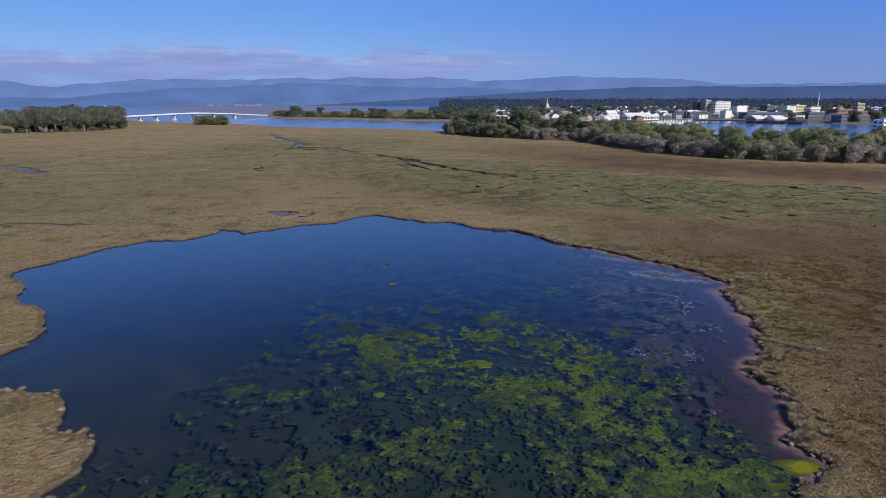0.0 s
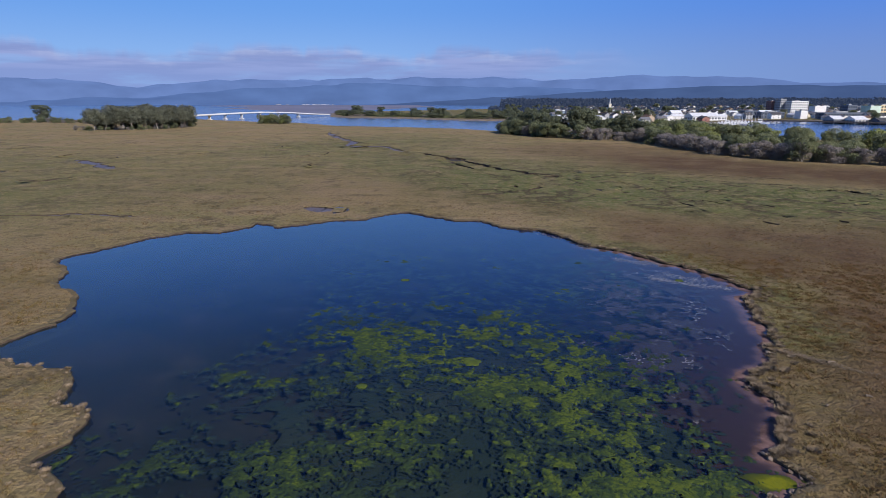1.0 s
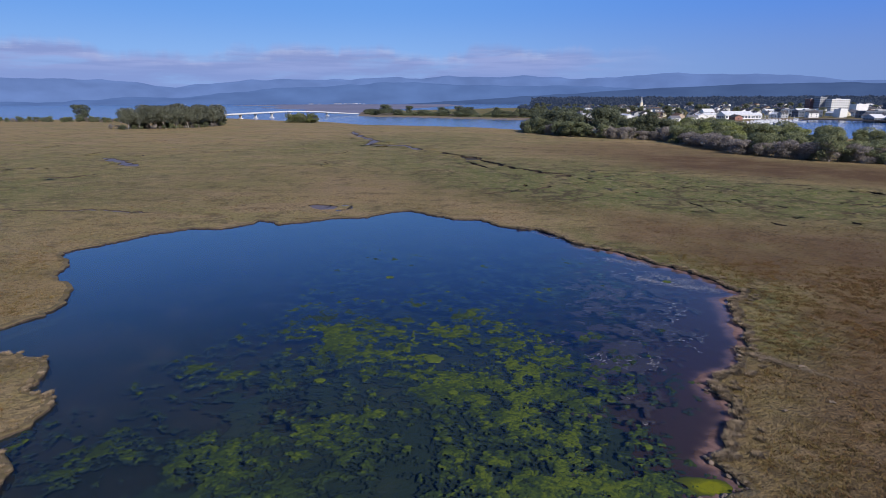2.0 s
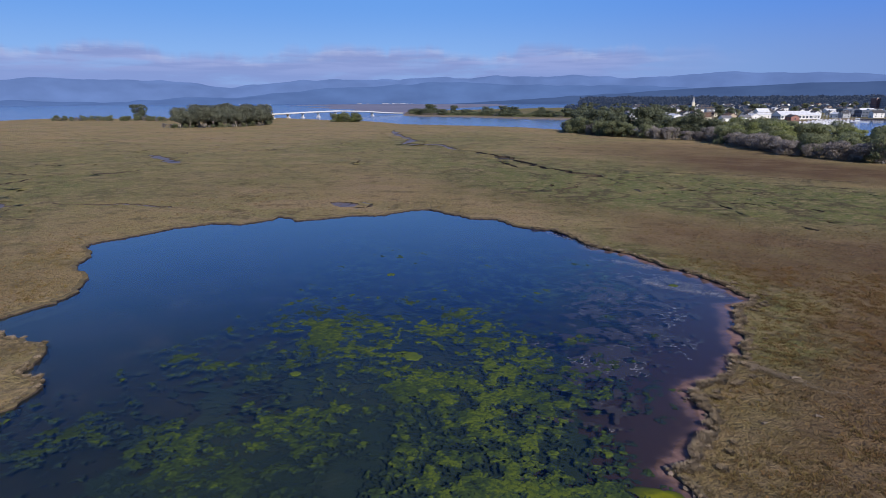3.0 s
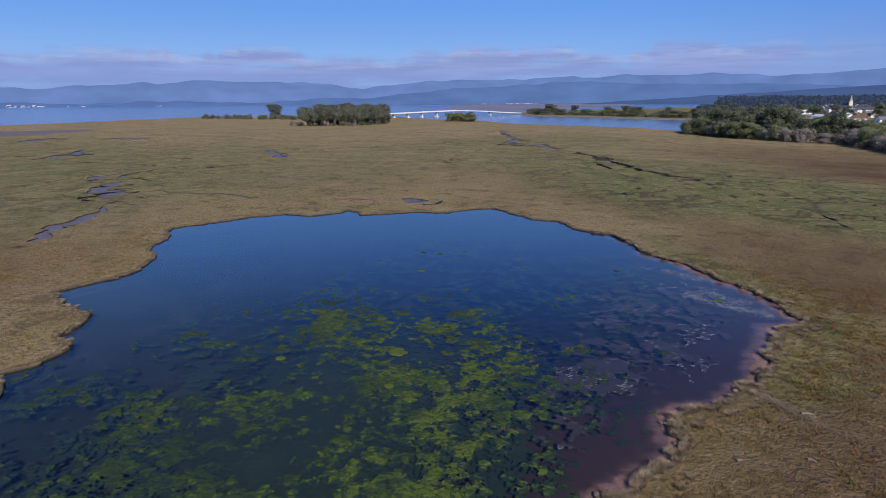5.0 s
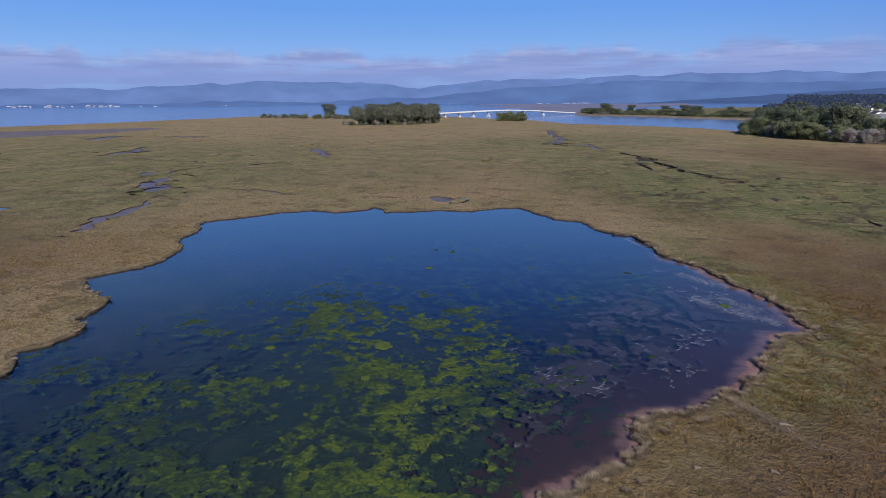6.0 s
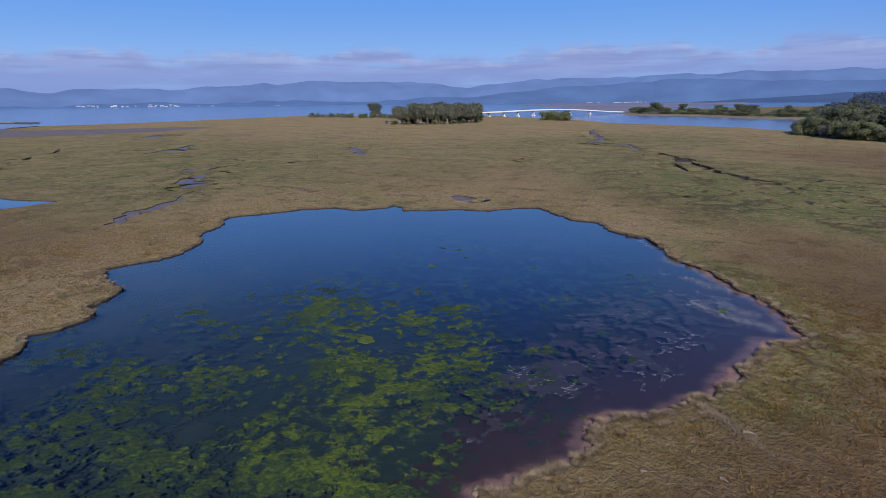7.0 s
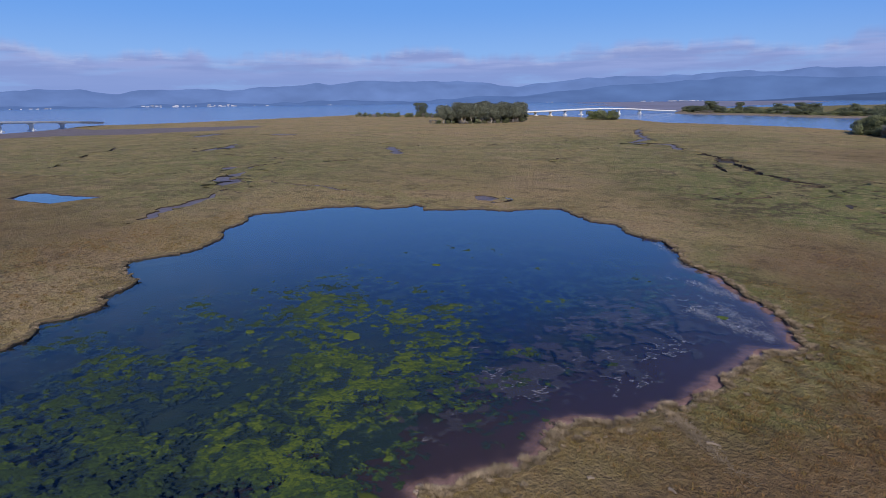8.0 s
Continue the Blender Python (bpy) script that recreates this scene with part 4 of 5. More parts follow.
COVE = (25.6, 35.4)


def green_cover(x, y):
    """How thickly the green algae grows: above zero it floats on the surface."""
    thick = 0.66 * hump(x, y, 13, 42, 11, 15) + 0.42 * hump(x, y, 4, 54, 15, 14) + 0.30 * hump(x, y, -1, 72, 17, 16) + 0.30 * hump(x, y, -6, 36, 13, 9) \
        + 0.16 * hump(x, y, 4, 26, 12, 9) + 0.30 * hump(x, y, -11, 52, 9, 10)
    thick -= 0.55 * smooth(20, 27, x - 0.10 * (y - 45)) + 0.5 * smooth(-15, -23, x) + 0.30 * soft_box(x, y, -9, 39, 6, 5)
    return 0.55 * thick + 1.1 * (fnoise(x, y, 6.5, 3) - 0.5) + 1.2 * (fnoise(x + 40, y, 2.4, 3) - 0.5) - 0.34 \
        + 0.06 * hump(x, y, 11, 46, 11, 16) + 0.12 * smooth(62, 50, y) * smooth(22, 15, x) * smooth(-14, -4, x)


def green_lift(x, y):
    cove = hump(x, y, 19.5, 34.0, 3.5, 2.8) 
    wx, wy = x + 0.7 * (fnoise(x, y, 0.9, 3) - 0.5), y + 0.7 * (fnoise(x + 30, y, 0.9, 3) - 0.5)
    gap, chance = worley(wx, wy, 0.62, 3)[1:]
    crease, small = worley(wx - 7, wy + 3, 0.30, 5)[1:]
    thick = green_cover(x, y) + 0.30 * cove
    s = thick + 1.5 * (fnoise(x + 3, y + 8, 0.9, 3) - 0.5) + 0.55 * (chance - 0.5) - 0.45 * smooth(0.14, 0.02, gap) - 0.25 * smooth(0.12, 0.0, crease)
    # far out the mats stay just under the surface
    over = s - 0.06 - 0.5 * smooth(58, 76, y + 6 * (fnoise(x, y, 7, 2) - 0.5))
    afloat = -0.035 + 0.050 * smooth(-0.02, 0.05, over) + 0.020 * smooth(0.0, 0.3, crease) * smooth(0.0, 0.1, over)
    z = np.where(s > 0, afloat, -0.035 + 0.16 * s)
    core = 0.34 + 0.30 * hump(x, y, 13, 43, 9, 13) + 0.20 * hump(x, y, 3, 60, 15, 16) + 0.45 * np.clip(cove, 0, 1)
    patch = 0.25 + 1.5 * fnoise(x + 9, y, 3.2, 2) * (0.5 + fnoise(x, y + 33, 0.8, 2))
    # sunken growth gets darker colour, for the light the water over it would take
    brighter = core * patch * (0.45 + 1.0 * small) * (0.7 + 0.6 * chance) * (0.5 * smooth(-0.35, 0.0, s) + 0.5 * smooth(0.0, 0.08, s))
    return z, np.clip(brighter, 0, 1)


def pool_lift(x, y):
    """Bright growth that fills the small inlets by the crumbled bank."""
    pool = hump(x, y, COVE[0], COVE[1], 2.0, 1.1) + 0.5 * hump(x, y, 22.4, 33.6, 1.6, 0.9)
    s = pool - 0.55 + 1.6 * (fnoise(x, y, 0.9, 3) - 0.5)
    return 0.002 + np.clip(0.12 * s, -0.05, 0.010), np.clip(smooth(0.2, 1.0, pool) * (0.4 + 1.1 * fnoise(x + 4, y, 0.8, 3)), 0, 1)


def deep_lift(x, y):
    thick = 0.9 * hump(x, y, 5, 47, 17, 22) - 0.5 * smooth(18, 28, x)
    s = thick + 0.8 * (fnoise(x + 11, y + 5, 9.0, 3) - 0.5) + 0.7 * (fnoise(x, y + 5, 1.8, 3) - 0.5) - 0.5
    z = np.minimum(-0.36 + np.where(s > 0, 0.2, 1.1) * s, -0.18)
    return z, 0.35 * smooth(0.45, 0.7, fnoise(x, y + 8, 5, 4))


def russet_lift(x, y):
    zone = np.exp(-((x - 26 - 0.08 * (y - 65)) / 11) ** 4 - ((y - 68) / 30) ** 4)
    zone *= smooth(-1.2, -4.5, inside_distance(x, y, POND) + 1.5 * (fnoise(x, y, 3.5, 2) - 0.5))
    film = 0.36 * fnoise(x, y, 3.2, 4) + 0.46 * fnoise(x + 20, y, 1.2, 3) + 0.34 * fnoise(x, y + 20, 0.5, 2) - 0.08 + 0.25 * (fnoise(x + 5, y + 70, 8.0, 2) - 0.5)
    s = film - 0.518 - 0.35 * (1 - zone)
    rim = np.exp(-((s - 0.008) / 0.015) ** 2) * (0.10 + 0.90 * smooth(0.46, 0.66, fnoise(x + 60, y, 4.5, 3))) * smooth(0.1, 0.6, zone)
    lace = np.exp(-((fnoise(x + 3, y + 41, 1.5, 4) - 0.5) / 0.016) ** 2) * smooth(0.42, 0.62, fnoise(x, y + 60, 5.0, 3)) * smooth(0.2, 0.7, zone)
    rim = np.maximum(rim, 0.55 * lace)
    return np.clip(0.6 * s, -0.06, 0.012) - 0.024, np.clip(0.10 + 0.14 * smooth(0.0, 0.10, s) * fnoise(x, y + 9, 2.0, 3) + 0.95 * rim, 0, 1)


def algae_material(name, stops, rough, grain=0.6, crevice=0.5):
    """Algae from its darkest to its brightest colour, broken up by fronds and small gaps."""
    m = bpy.data.materials.new(name)
    m.use_nodes = True
    nt = m.node_tree
    N, L = nt.nodes.new, nt.links.new
    bsdf = nt.nodes["Principled BSDF"]
    bsdf.inputs["Roughness"].default_value, bsdf.inputs["Specular IOR Level"].default_value = rough, 0.2
    geo, brightness, tex, spread, add, ramp = N("ShaderNodeNewGeometry"), N("ShaderNodeAttribute"), N("ShaderNodeTexNoise"), N("ShaderNodeMapRange"), N("ShaderNodeMath"), N("ShaderNodeValToRGB")
    brightness.attribute_name = "brighter"
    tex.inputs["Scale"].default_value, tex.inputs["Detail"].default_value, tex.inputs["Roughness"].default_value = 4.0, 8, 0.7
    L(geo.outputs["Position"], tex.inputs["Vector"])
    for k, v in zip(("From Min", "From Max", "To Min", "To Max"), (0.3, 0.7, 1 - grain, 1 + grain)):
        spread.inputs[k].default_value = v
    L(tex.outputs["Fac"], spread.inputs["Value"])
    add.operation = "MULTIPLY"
    L(brightness.outputs["Fac"], add.inputs[0])
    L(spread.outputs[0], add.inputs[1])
    # small fronds; the shade in the crevices that part them is put into the colour
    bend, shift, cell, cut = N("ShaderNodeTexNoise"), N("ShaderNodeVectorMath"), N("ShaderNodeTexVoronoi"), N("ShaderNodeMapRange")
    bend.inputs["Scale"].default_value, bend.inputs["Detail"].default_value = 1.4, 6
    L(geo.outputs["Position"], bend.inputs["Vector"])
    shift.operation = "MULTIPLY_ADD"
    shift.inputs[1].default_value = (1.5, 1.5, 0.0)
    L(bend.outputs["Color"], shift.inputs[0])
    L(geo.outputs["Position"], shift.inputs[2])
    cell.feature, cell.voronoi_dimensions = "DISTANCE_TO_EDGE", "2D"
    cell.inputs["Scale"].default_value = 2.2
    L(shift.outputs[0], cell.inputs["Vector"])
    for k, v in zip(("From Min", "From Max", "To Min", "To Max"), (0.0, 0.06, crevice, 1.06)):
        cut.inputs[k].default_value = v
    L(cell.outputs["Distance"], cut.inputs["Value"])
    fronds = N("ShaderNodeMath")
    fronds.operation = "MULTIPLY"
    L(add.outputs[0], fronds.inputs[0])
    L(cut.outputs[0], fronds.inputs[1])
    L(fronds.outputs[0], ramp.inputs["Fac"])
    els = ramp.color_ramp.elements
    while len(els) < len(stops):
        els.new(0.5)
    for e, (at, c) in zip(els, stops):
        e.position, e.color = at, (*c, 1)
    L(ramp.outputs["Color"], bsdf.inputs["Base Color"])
    relief, fine = N("ShaderNodeBump"), N("ShaderNodeTexNoise")
    fine.inputs["Scale"].default_value, fine.inputs["Detail"].default_value = 4.0, 6
    L(geo.outputs["Position"], fine.inputs["Vector"])
    high = N("ShaderNodeMath")
    high.operation = "ADD"
    L(fine.outputs["Fac"], high.inputs[0])
    L(cut.outputs[0], high.inputs[1])
    L(high.outputs[0], relief.inputs["Height"])
    relief.inputs["Distance"].default_value = 0.05
    L(relief.outputs[0], bsdf.inputs["Normal"])
    return m


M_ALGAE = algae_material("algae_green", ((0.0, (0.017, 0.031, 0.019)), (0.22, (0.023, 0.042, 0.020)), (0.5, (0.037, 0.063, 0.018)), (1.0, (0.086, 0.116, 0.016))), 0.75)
M_ALGAE_DEEP = algae_material("algae_deep", ((0.0, (0.018, 0.034, 0.020)), (1.0, (0.046, 0.056, 0.030))), 0.9, 0.4, 1.0)
M_ALGAE_POOL = algae_material("algae_pool", ((0.0, (0.036, 0.050, 0.012)), (0.5, (0.085, 0.100, 0.008)), (1.0, (0.17, 0.18, 0.006))), 0.8, 0.3, 0.8)
M_ALGAE_RUSSET = algae_material("algae_russet", ((0.0, (0.034, 0.028, 0.027)), (0.3, (0.070, 0.058, 0.052)), (1.0, (0.36, 0.32, 0.31))), 0.8)
M_ALGAE_BRIGHT = material("algae_bright", (0.090, 0.120, 0.014), rough=0.8, other=(0.050, 0.078, 0.014), scale=1.5, bump=0.04, bump_scale=8)
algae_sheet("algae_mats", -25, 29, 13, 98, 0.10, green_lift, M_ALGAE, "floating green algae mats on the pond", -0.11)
algae_sheet("algae_pool", 21, 29, 31, 39, 0.10, pool_lift, M_ALGAE_POOL, "bright yellow-green algae filling a small inlet", -0.02)
algae_sheet("algae_below", -40, 40, 6, 120, 0.40, deep_lift, M_ALGAE_DEEP, "dark green weed below the pond surface", -0.50)
algae_sheet("algae_russet", 12, 40, 34, 104, 0.12, russet_lift, M_ALGAE_RUSSET, "purplish brown algae film near the shore", -0.040)


def make_algae_pads():
    """Single bright pads that stand out from the mats."""
    rng = np.random.RandomState(21)
    for x, y, r in ((3.9, 51.6, 0.80), (-5.6, 45.4, 0.45), (6.8, 45.2, 0.4), (-7.4, 77.2, 0.5), (31.5, 81.5, 0.5)):
        n = 26
        a = np.linspace(0, 2 * math.pi, n, endpoint=False)
        rad = r * (1 + 0.4 * (fnoise(np.cos(a) * 2 + x, np.sin(a) * 2 + y, 1.0, 3) - 0.5) * 2)
        rings = [np.c_[rad * k * np.cos(a) * 1.15, rad * k * np.sin(a), np.full(n, z)] + 0.02 * rng.normal(size=(n, 3)) * (1, 1, 0.3) for k, z in ((1.0, -0.05), (0.97, 0.05), (0.7, 0.075), (0.35, 0.085))]
        co = np.vstack(rings + [np.array([[0, 0, 0.09]])])
        faces = [(q * n + i, q * n + (i + 1) % n, (q + 1) * n + (i + 1) % n, (q + 1) * n + i) for q in range(3) for i in range(n)]
        faces += [(3 * n + i, 3 * n + (i + 1) % n, 4 * n) for i in range(n)]
        ob = new("algae_pad", mesh_of("algae_pad", [tuple(map(float, c)) for c in co], faces, M_ALGAE_BRIGHT))
        ob.matrix_world = pose(x, y, WATER, 0, 0, 0)
        tagged(ob, "bright yellow-green algae pad afloat on the pond", "algae pad", "algae pads")


make_algae_pads()
M_FOAM = material("scum", (0.36, 0.355, 0.385), rough=0.6, spread=0.4, scale=3.0)


def make_foam():
    """Pale scum drifted into streaks along the north-eastern shore."""
    rng = np.random.RandomState(33)
    co, faces = [], []
    for x0, y0, x1, y1, n in ((24, 92.3, 31, 89.3, 120), (27.5, 82.2, 37.5, 78.2, 190), (30, 84.5, 35.5, 81.5, 70), (12, 110.6, 17, 105.6, 50), (19, 101.5, 22, 98.6, 40)):
        for k in range(5 * n):
            t = rng.rand()
            x, y = x0 + (x1 - x0) * t + rng.normal() * 0.3, y0 + (y1 - y0) * t + rng.normal() * 0.75 + 0.25 * math.sin(t * 9)
            a, s = math.atan2(y1 - y0, x1 - x0) + rng.normal() * 0.3, rng.uniform(0.018, 0.05)
            b = len(co)
            for q in range(5):
                g = 2 * math.pi * q / 5
                u, v = s * 5.0 * math.cos(g) * rng.uniform(0.6, 1.1), s * 0.5 * math.sin(g) * rng.uniform(0.6, 1.1)
                co.append((x + u * math.cos(a) - v * math.sin(a), y + u * math.sin(a) + v * math.cos(a), WATER + 0.012 + 0.004 * rng.rand()))
            faces.append(tuple(range(b, b + 5)))
    tagged(new("scum", mesh_of("scum", co, faces, M_FOAM)), "pale streaks of scum drifted on the water", "scum", kind="stuff")


make_foam()


# ---------------------------------------------------------------- grass
M_GRASS = [material("grass_olive", (0.130, 0.092, 0.026), rough=0.9, spread=0.2, scale=0.4, island=0.35, big=0.2, big_scale=0.15),
           material("grass_brown", (0.154, 0.086, 0.030), rough=0.9, spread=0.2, scale=0.4, island=0.35, big=0.2, big_scale=0.15),
           material("grass_straw", (0.22, 0.145, 0.070), rough=0.9, spread=0.2, scale=0.4, island=0.35)]
M_TUSSOCK = material("tussock_straw", (0.30, 0.235, 0.16), rough=0.95, other=(0.17, 0.13, 0.078), scale=0.7, island=0.4)


def blades(rng, centre, count, radius, height, width, lean):
    """Grass blades as narrow bent triangles round each centre (n, 3)."""
    n = len(centre) * count
    c = np.repeat(centre, count, 0)
    a = rng.uniform(0, 2 * math.pi, n)
    out = np.c_[np.cos(a), np.sin(a), np.zeros(n)]
    h = (height * rng.uniform(0.55, 1.25, n))[:, None]
    foot = c + out * (radius * rng.uniform(0, 1, n) ** 0.7)[:, None]
    side = np.c_[-np.sin(a + rng.normal(0, 0.8, n)), np.cos(a), np.zeros(n)] * (width * rng.uniform(0.6, 1.3, n))[:, None]
    tip = foot + out * h * lean * rng.uniform(0.2, 1.2, n)[:, None] + np.array([0, 0, 1.0]) * h
    return np.stack([foot - side, foot + side, tip], 1).reshape(-1, 3), np.arange(n * 3).reshape(-1, 3)


def make_turf():
    rng = np.random.RandomState(41)
    for k, (name, label) in enumerate((("grass", "short olive marsh grass in tufts"), ("grass", "short brown marsh grass in tufts"), ("grass", "pale dead grass among the tufts"))):
        pts = []
        for x0, x1, y0, y1, n in ((16, 76, 16, 98, 42000), (30, 110, 60, 130, 4500), (-75, -12, 10, 90, 15000), (-90, 50, 70, 150, 6000)):
            q = np.c_[rng.uniform(x0, x1, n), rng.uniform(y0, y1, n)]
            f = fnoise(q[:, 0] + 200 * k, q[:, 1], 6, 3)
            q = q[rng.rand(n) < (0.35 + 0.6 * smooth(0.35, 0.6, f) if k < 2 else (0.8 if x0 < -60 and y1 < 95 else 0.12) * smooth(0.4, 0.6, f))]
            rim = np.minimum.reduce([q[:, 0] - x0, x1 - q[:, 0], q[:, 1] - y0, y1 - q[:, 1]]) + 5 * (fnoise(q[:, 0], q[:, 1] + 30, 8, 3) - 0.5)
            q = q[rng.rand(len(q)) < smooth(-1, 13, rim)]
            d = inside_distance(q[:, 0], q[:, 1], POND)
            lush = smooth(13, 4, d + 6 * (fnoise(q[:, 0], q[:, 1] + 60, 7, 3) - 0.5))
            lump = smooth(0.40, 0.54, fnoise(q[:, 0] + 5, q[:, 1], 1.1, 2))
            pts.append(q[(d > 0.25) & (rng.rand(len(q)) < 0.12 + 0.88 * lump) & (rng.rand(len(q)) < (1.0, 1.0, 0.7)[k] * (0.35 + 0.65 * (lush if k == 0 else 1 - lush)))])
        p = np.vstack(pts)
        c = np.c_[p, np.full(len(p), MARSH + 0.02)]
        ob = new(name, fast_mesh(name, *blades(rng, c, 11, 0.30, 0.150, 0.030, 0.8), M_GRASS[k]))
        tagged(ob, label, "grass", kind="stuff")


make_turf()


def make_tussocks():
    rng = np.random.RandomState(43)
    kinds = []
    for k in range(6):
        root = new("grass_tussock", fast_mesh("grass_tussock", *blades(rng, np.zeros((1, 3)), 420, 0.38, 0.23, 0.014, 0.9), M_TUSSOCK))
        kinds.append(tagged(root, "pale dry grass tussock on the pond's bank", "grass tussock", "bank tussocks"))
    first = dict.fromkeys(range(6), True)
    centre = POND.mean(0)
    n = len(POND)
    tang = np.roll(POND, -1, 0) - np.roll(POND, 1, 0)
    area = 0.5 * np.sum(POND[:, 0] * np.roll(POND[:, 1], -1) - np.roll(POND[:, 0], -1) * POND[:, 1])
    nrm = np.c_[tang[:, 1], -tang[:, 0]] * (1 if area > 0 else -1)
    nrm /= np.linalg.norm(nrm, axis=1, keepdims=True) + 1e-9
    for i in range(n):
        x, y = POND[i]
        east, west = x > 8 and 30 < y < 114, x < -18 and 26 < y < 50
        if not (east or west) or rng.rand() > (0.97 if east and y < 84 else 0.6):
            continue
        for rep in range(2 if (east and y < 84) or west else 1):
            o = rng.uniform(-0.05, 0.6) if rep == 0 else rng.uniform(0.5, 2.2)
            if rep and rng.rand() < 0.45:
                continue
            k = rng.randint(6)
            s = rng.uniform(0.6, 1.45) * (0.75 if rep else 1.0) * (0.6 if west else 1.0) * (0.45 if east and y < 38.5 else 1.0)
            m = pose(x + nrm[i, 0] * o, y + nrm[i, 1] * o, MARSH + 0.05, rng.uniform(-12, 12), rng.uniform(-12, 12), rng.uniform(0, 360)) @ Matrix.Diagonal((s, s, s * rng.uniform(0.8, 1.2), 1))
            ob = kinds[k] if first[k] else copy_thing(kinds[k], Matrix())
            first[k] = False
            ob.matrix_basis = m


make_tussocks()
M_CLOD = material("crumbled_sod", (0.25, 0.195, 0.155), rough=0.95, other=(0.12, 0.09, 0.065), scale=2.2, bump=0.06, bump_scale=9, island=0.3)


def make_clods():
    """Blocks of sod and dried mud that have broken from the eastern bank."""
    rng = np.random.RandomState(47)
    kinds = []
    for k in range(8):
        bm = bmesh.new()
        bmesh.ops.create_icosphere(bm, subdivisions=2, radius=1.0)
        for v in bm.verts:
            c = v.co
            n = float(fnoise(np.array([c.x * 3 + 9 * k]), np.array([c.y * 3 + c.z * 2 + 4 * k]), 1.0, 3)[0])
            v.co = c * (0.30 + 1.4 * n)
            v.co.z = max(v.co.z, -0.45) * 0.62
        me = bpy.data.meshes.new("sod_clod")
        bm.to_mesh(me)
        bm.free()
        me.materials.append(M_CLOD)
        kinds.append(tagged(new("sod_clod", me), "crumbled pale grey-brown clod of sod on the bank", "clod", "clods along the bank"))
    first = dict.fromkeys(range(8), True)
    shore = POND[(POND[:, 0] > 20) & (POND[:, 1] > 31) & (POND[:, 1] < 90)]
    for x, y in shore:
        for rep in range(2):
            if rng.rand() > (0.6 if y < 62 else 0.35) * (1 - 0.4 * rep):
                continue
            k = rng.randint(8)
            w = rng.uniform(0.12, 0.25)
            m = pose(x + rng.normal() * 0.22 + 0.12, y + rng.normal() * 0.22, MARSH - 0.02 - 0.12 * rng.rand(), rng.uniform(-25, 25), rng.uniform(-25, 25), rng.uniform(0, 360)) \
                @ Matrix.Diagonal((w * rng.uniform(0.9, 1.7), w, w * rng.uniform(0.7, 1.1), 1))
            ob = kinds[k] if first[k] else copy_thing(kinds[k], Matrix())
            first[k] = False
            ob.matrix_basis = m


make_clods()


# ---------------------------------------------------------------- bridges
M_ROOF = {k: material("roof_" + k, c, rough=0.85, spread=0.2, scale=0.6) for k, c in
          (("grey", (0.16, 0.16, 0.17)), ("dark", (0.07, 0.07, 0.075)), ("brown", (0.14, 0.09, 0.065)), ("pale", (0.66, 0.67, 0.68)), ("red", (0.24, 0.10, 0.08)))}
M_WALL = {k: material("wall_" + k, c, rough=0.8, spread=0.10, scale=0.5) for k, c in
          (("white", (0.78, 0.77, 0.74)), ("cream", (0.66, 0.60, 0.46)), ("grey", (0.36, 0.37, 0.38)), ("blue", (0.28, 0.36, 0.44)), ("tan", (0.44, 0.35, 0.26)),
           ("red", (0.30, 0.15, 0.12)), ("slate", (0.12, 0.14, 0.18)), ("green", (0.58, 0.70, 0.58)), ("yellow", (0.70, 0.57, 0.34)), ("brown", (0.19, 0.12, 0.09)))}
M_PANE = material("window_glass", (0.04, 0.055, 0.075), rough=0.12, spread=0.3, scale=0.5, spec=0.6)
M_TIMBER = material("wharf_timber", (0.10, 0.085, 0.075), rough=0.9, spread=0.3, scale=0.8)
M_STEEL = material("painted_steel", (0.68, 0.69, 0.70), rough=0.5, spread=0.1, scale=0.5)


def make_bridge(points, piers, wide, label):
    """A concrete road bridge: deck with girders and parapets along (x, y, z) points, and hammerhead piers on footings."""
    root = tagged(new("bridge"), label, "bridge")
    p = np.array(points, float)
    d = np.gradient(p[:, :2], axis=0)
    d /= np.linalg.norm(d, axis=1, keepdims=True)
    side = np.c_[d[:, 1], -d[:, 0]]

    def strip(name, offs, text=""):
        bm = bmesh.new()
        rows = [[bm.verts.new((*(q[:2] + s * o), q[2] + z)) for o, z in offs] for q, s in zip(p, side)]
        for a, b in zip(rows, rows[1:]):
            for k in range(len(offs)):
                j = (k + 1) % len(offs)
                bm.faces.new((a[k], b[k], b[j], a[j]))
        for r in (rows[0], rows[-1]):
            bm.faces.new(r)
        bmesh.ops.recalc_face_normals(bm, faces=bm.faces)
        part(name, bm, M_CONCRETE, root, text)

    h = wide / 2
    strip("deck", [(-h, 0), (h, 0), (h, -0.35), (-h, -0.35)])
    for o in (-h * 0.7, -h * 0.25, h * 0.25, h * 0.7):
        strip("girder", [(o - 0.25, -0.35), (o + 0.25, -0.35), (o + 0.25, -1.1), (o - 0.25, -1.1)])
    for o in (-h + 0.15, h - 0.15):
        strip("parapet", [(o - 0.15, 0.004), (o + 0.15, 0.004), (o + 0.12, 0.95), (o - 0.12, 0.95)])
    for x, y in piers:
        k = int(np.argmin(np.hypot(p[:, 0] - x, p[:, 1] - y)))
        top = float(np.interp(y, *(p[:, 1], p[:, 2]) if p[-1, 1] > p[0, 1] else (p[::-1, 1], p[::-1, 2]))) - 1.1
        a = math.degrees(math.atan2(d[k, 1], d[k, 0]))
        bm = bmesh.new()
        box(bm, -0.55, 0.55, -h * 0.45, h * 0.45, -1.5, top - 1.2)
        for v in bm.verts:
            if v.co.z > 0:
                v.co.x *= 0.85
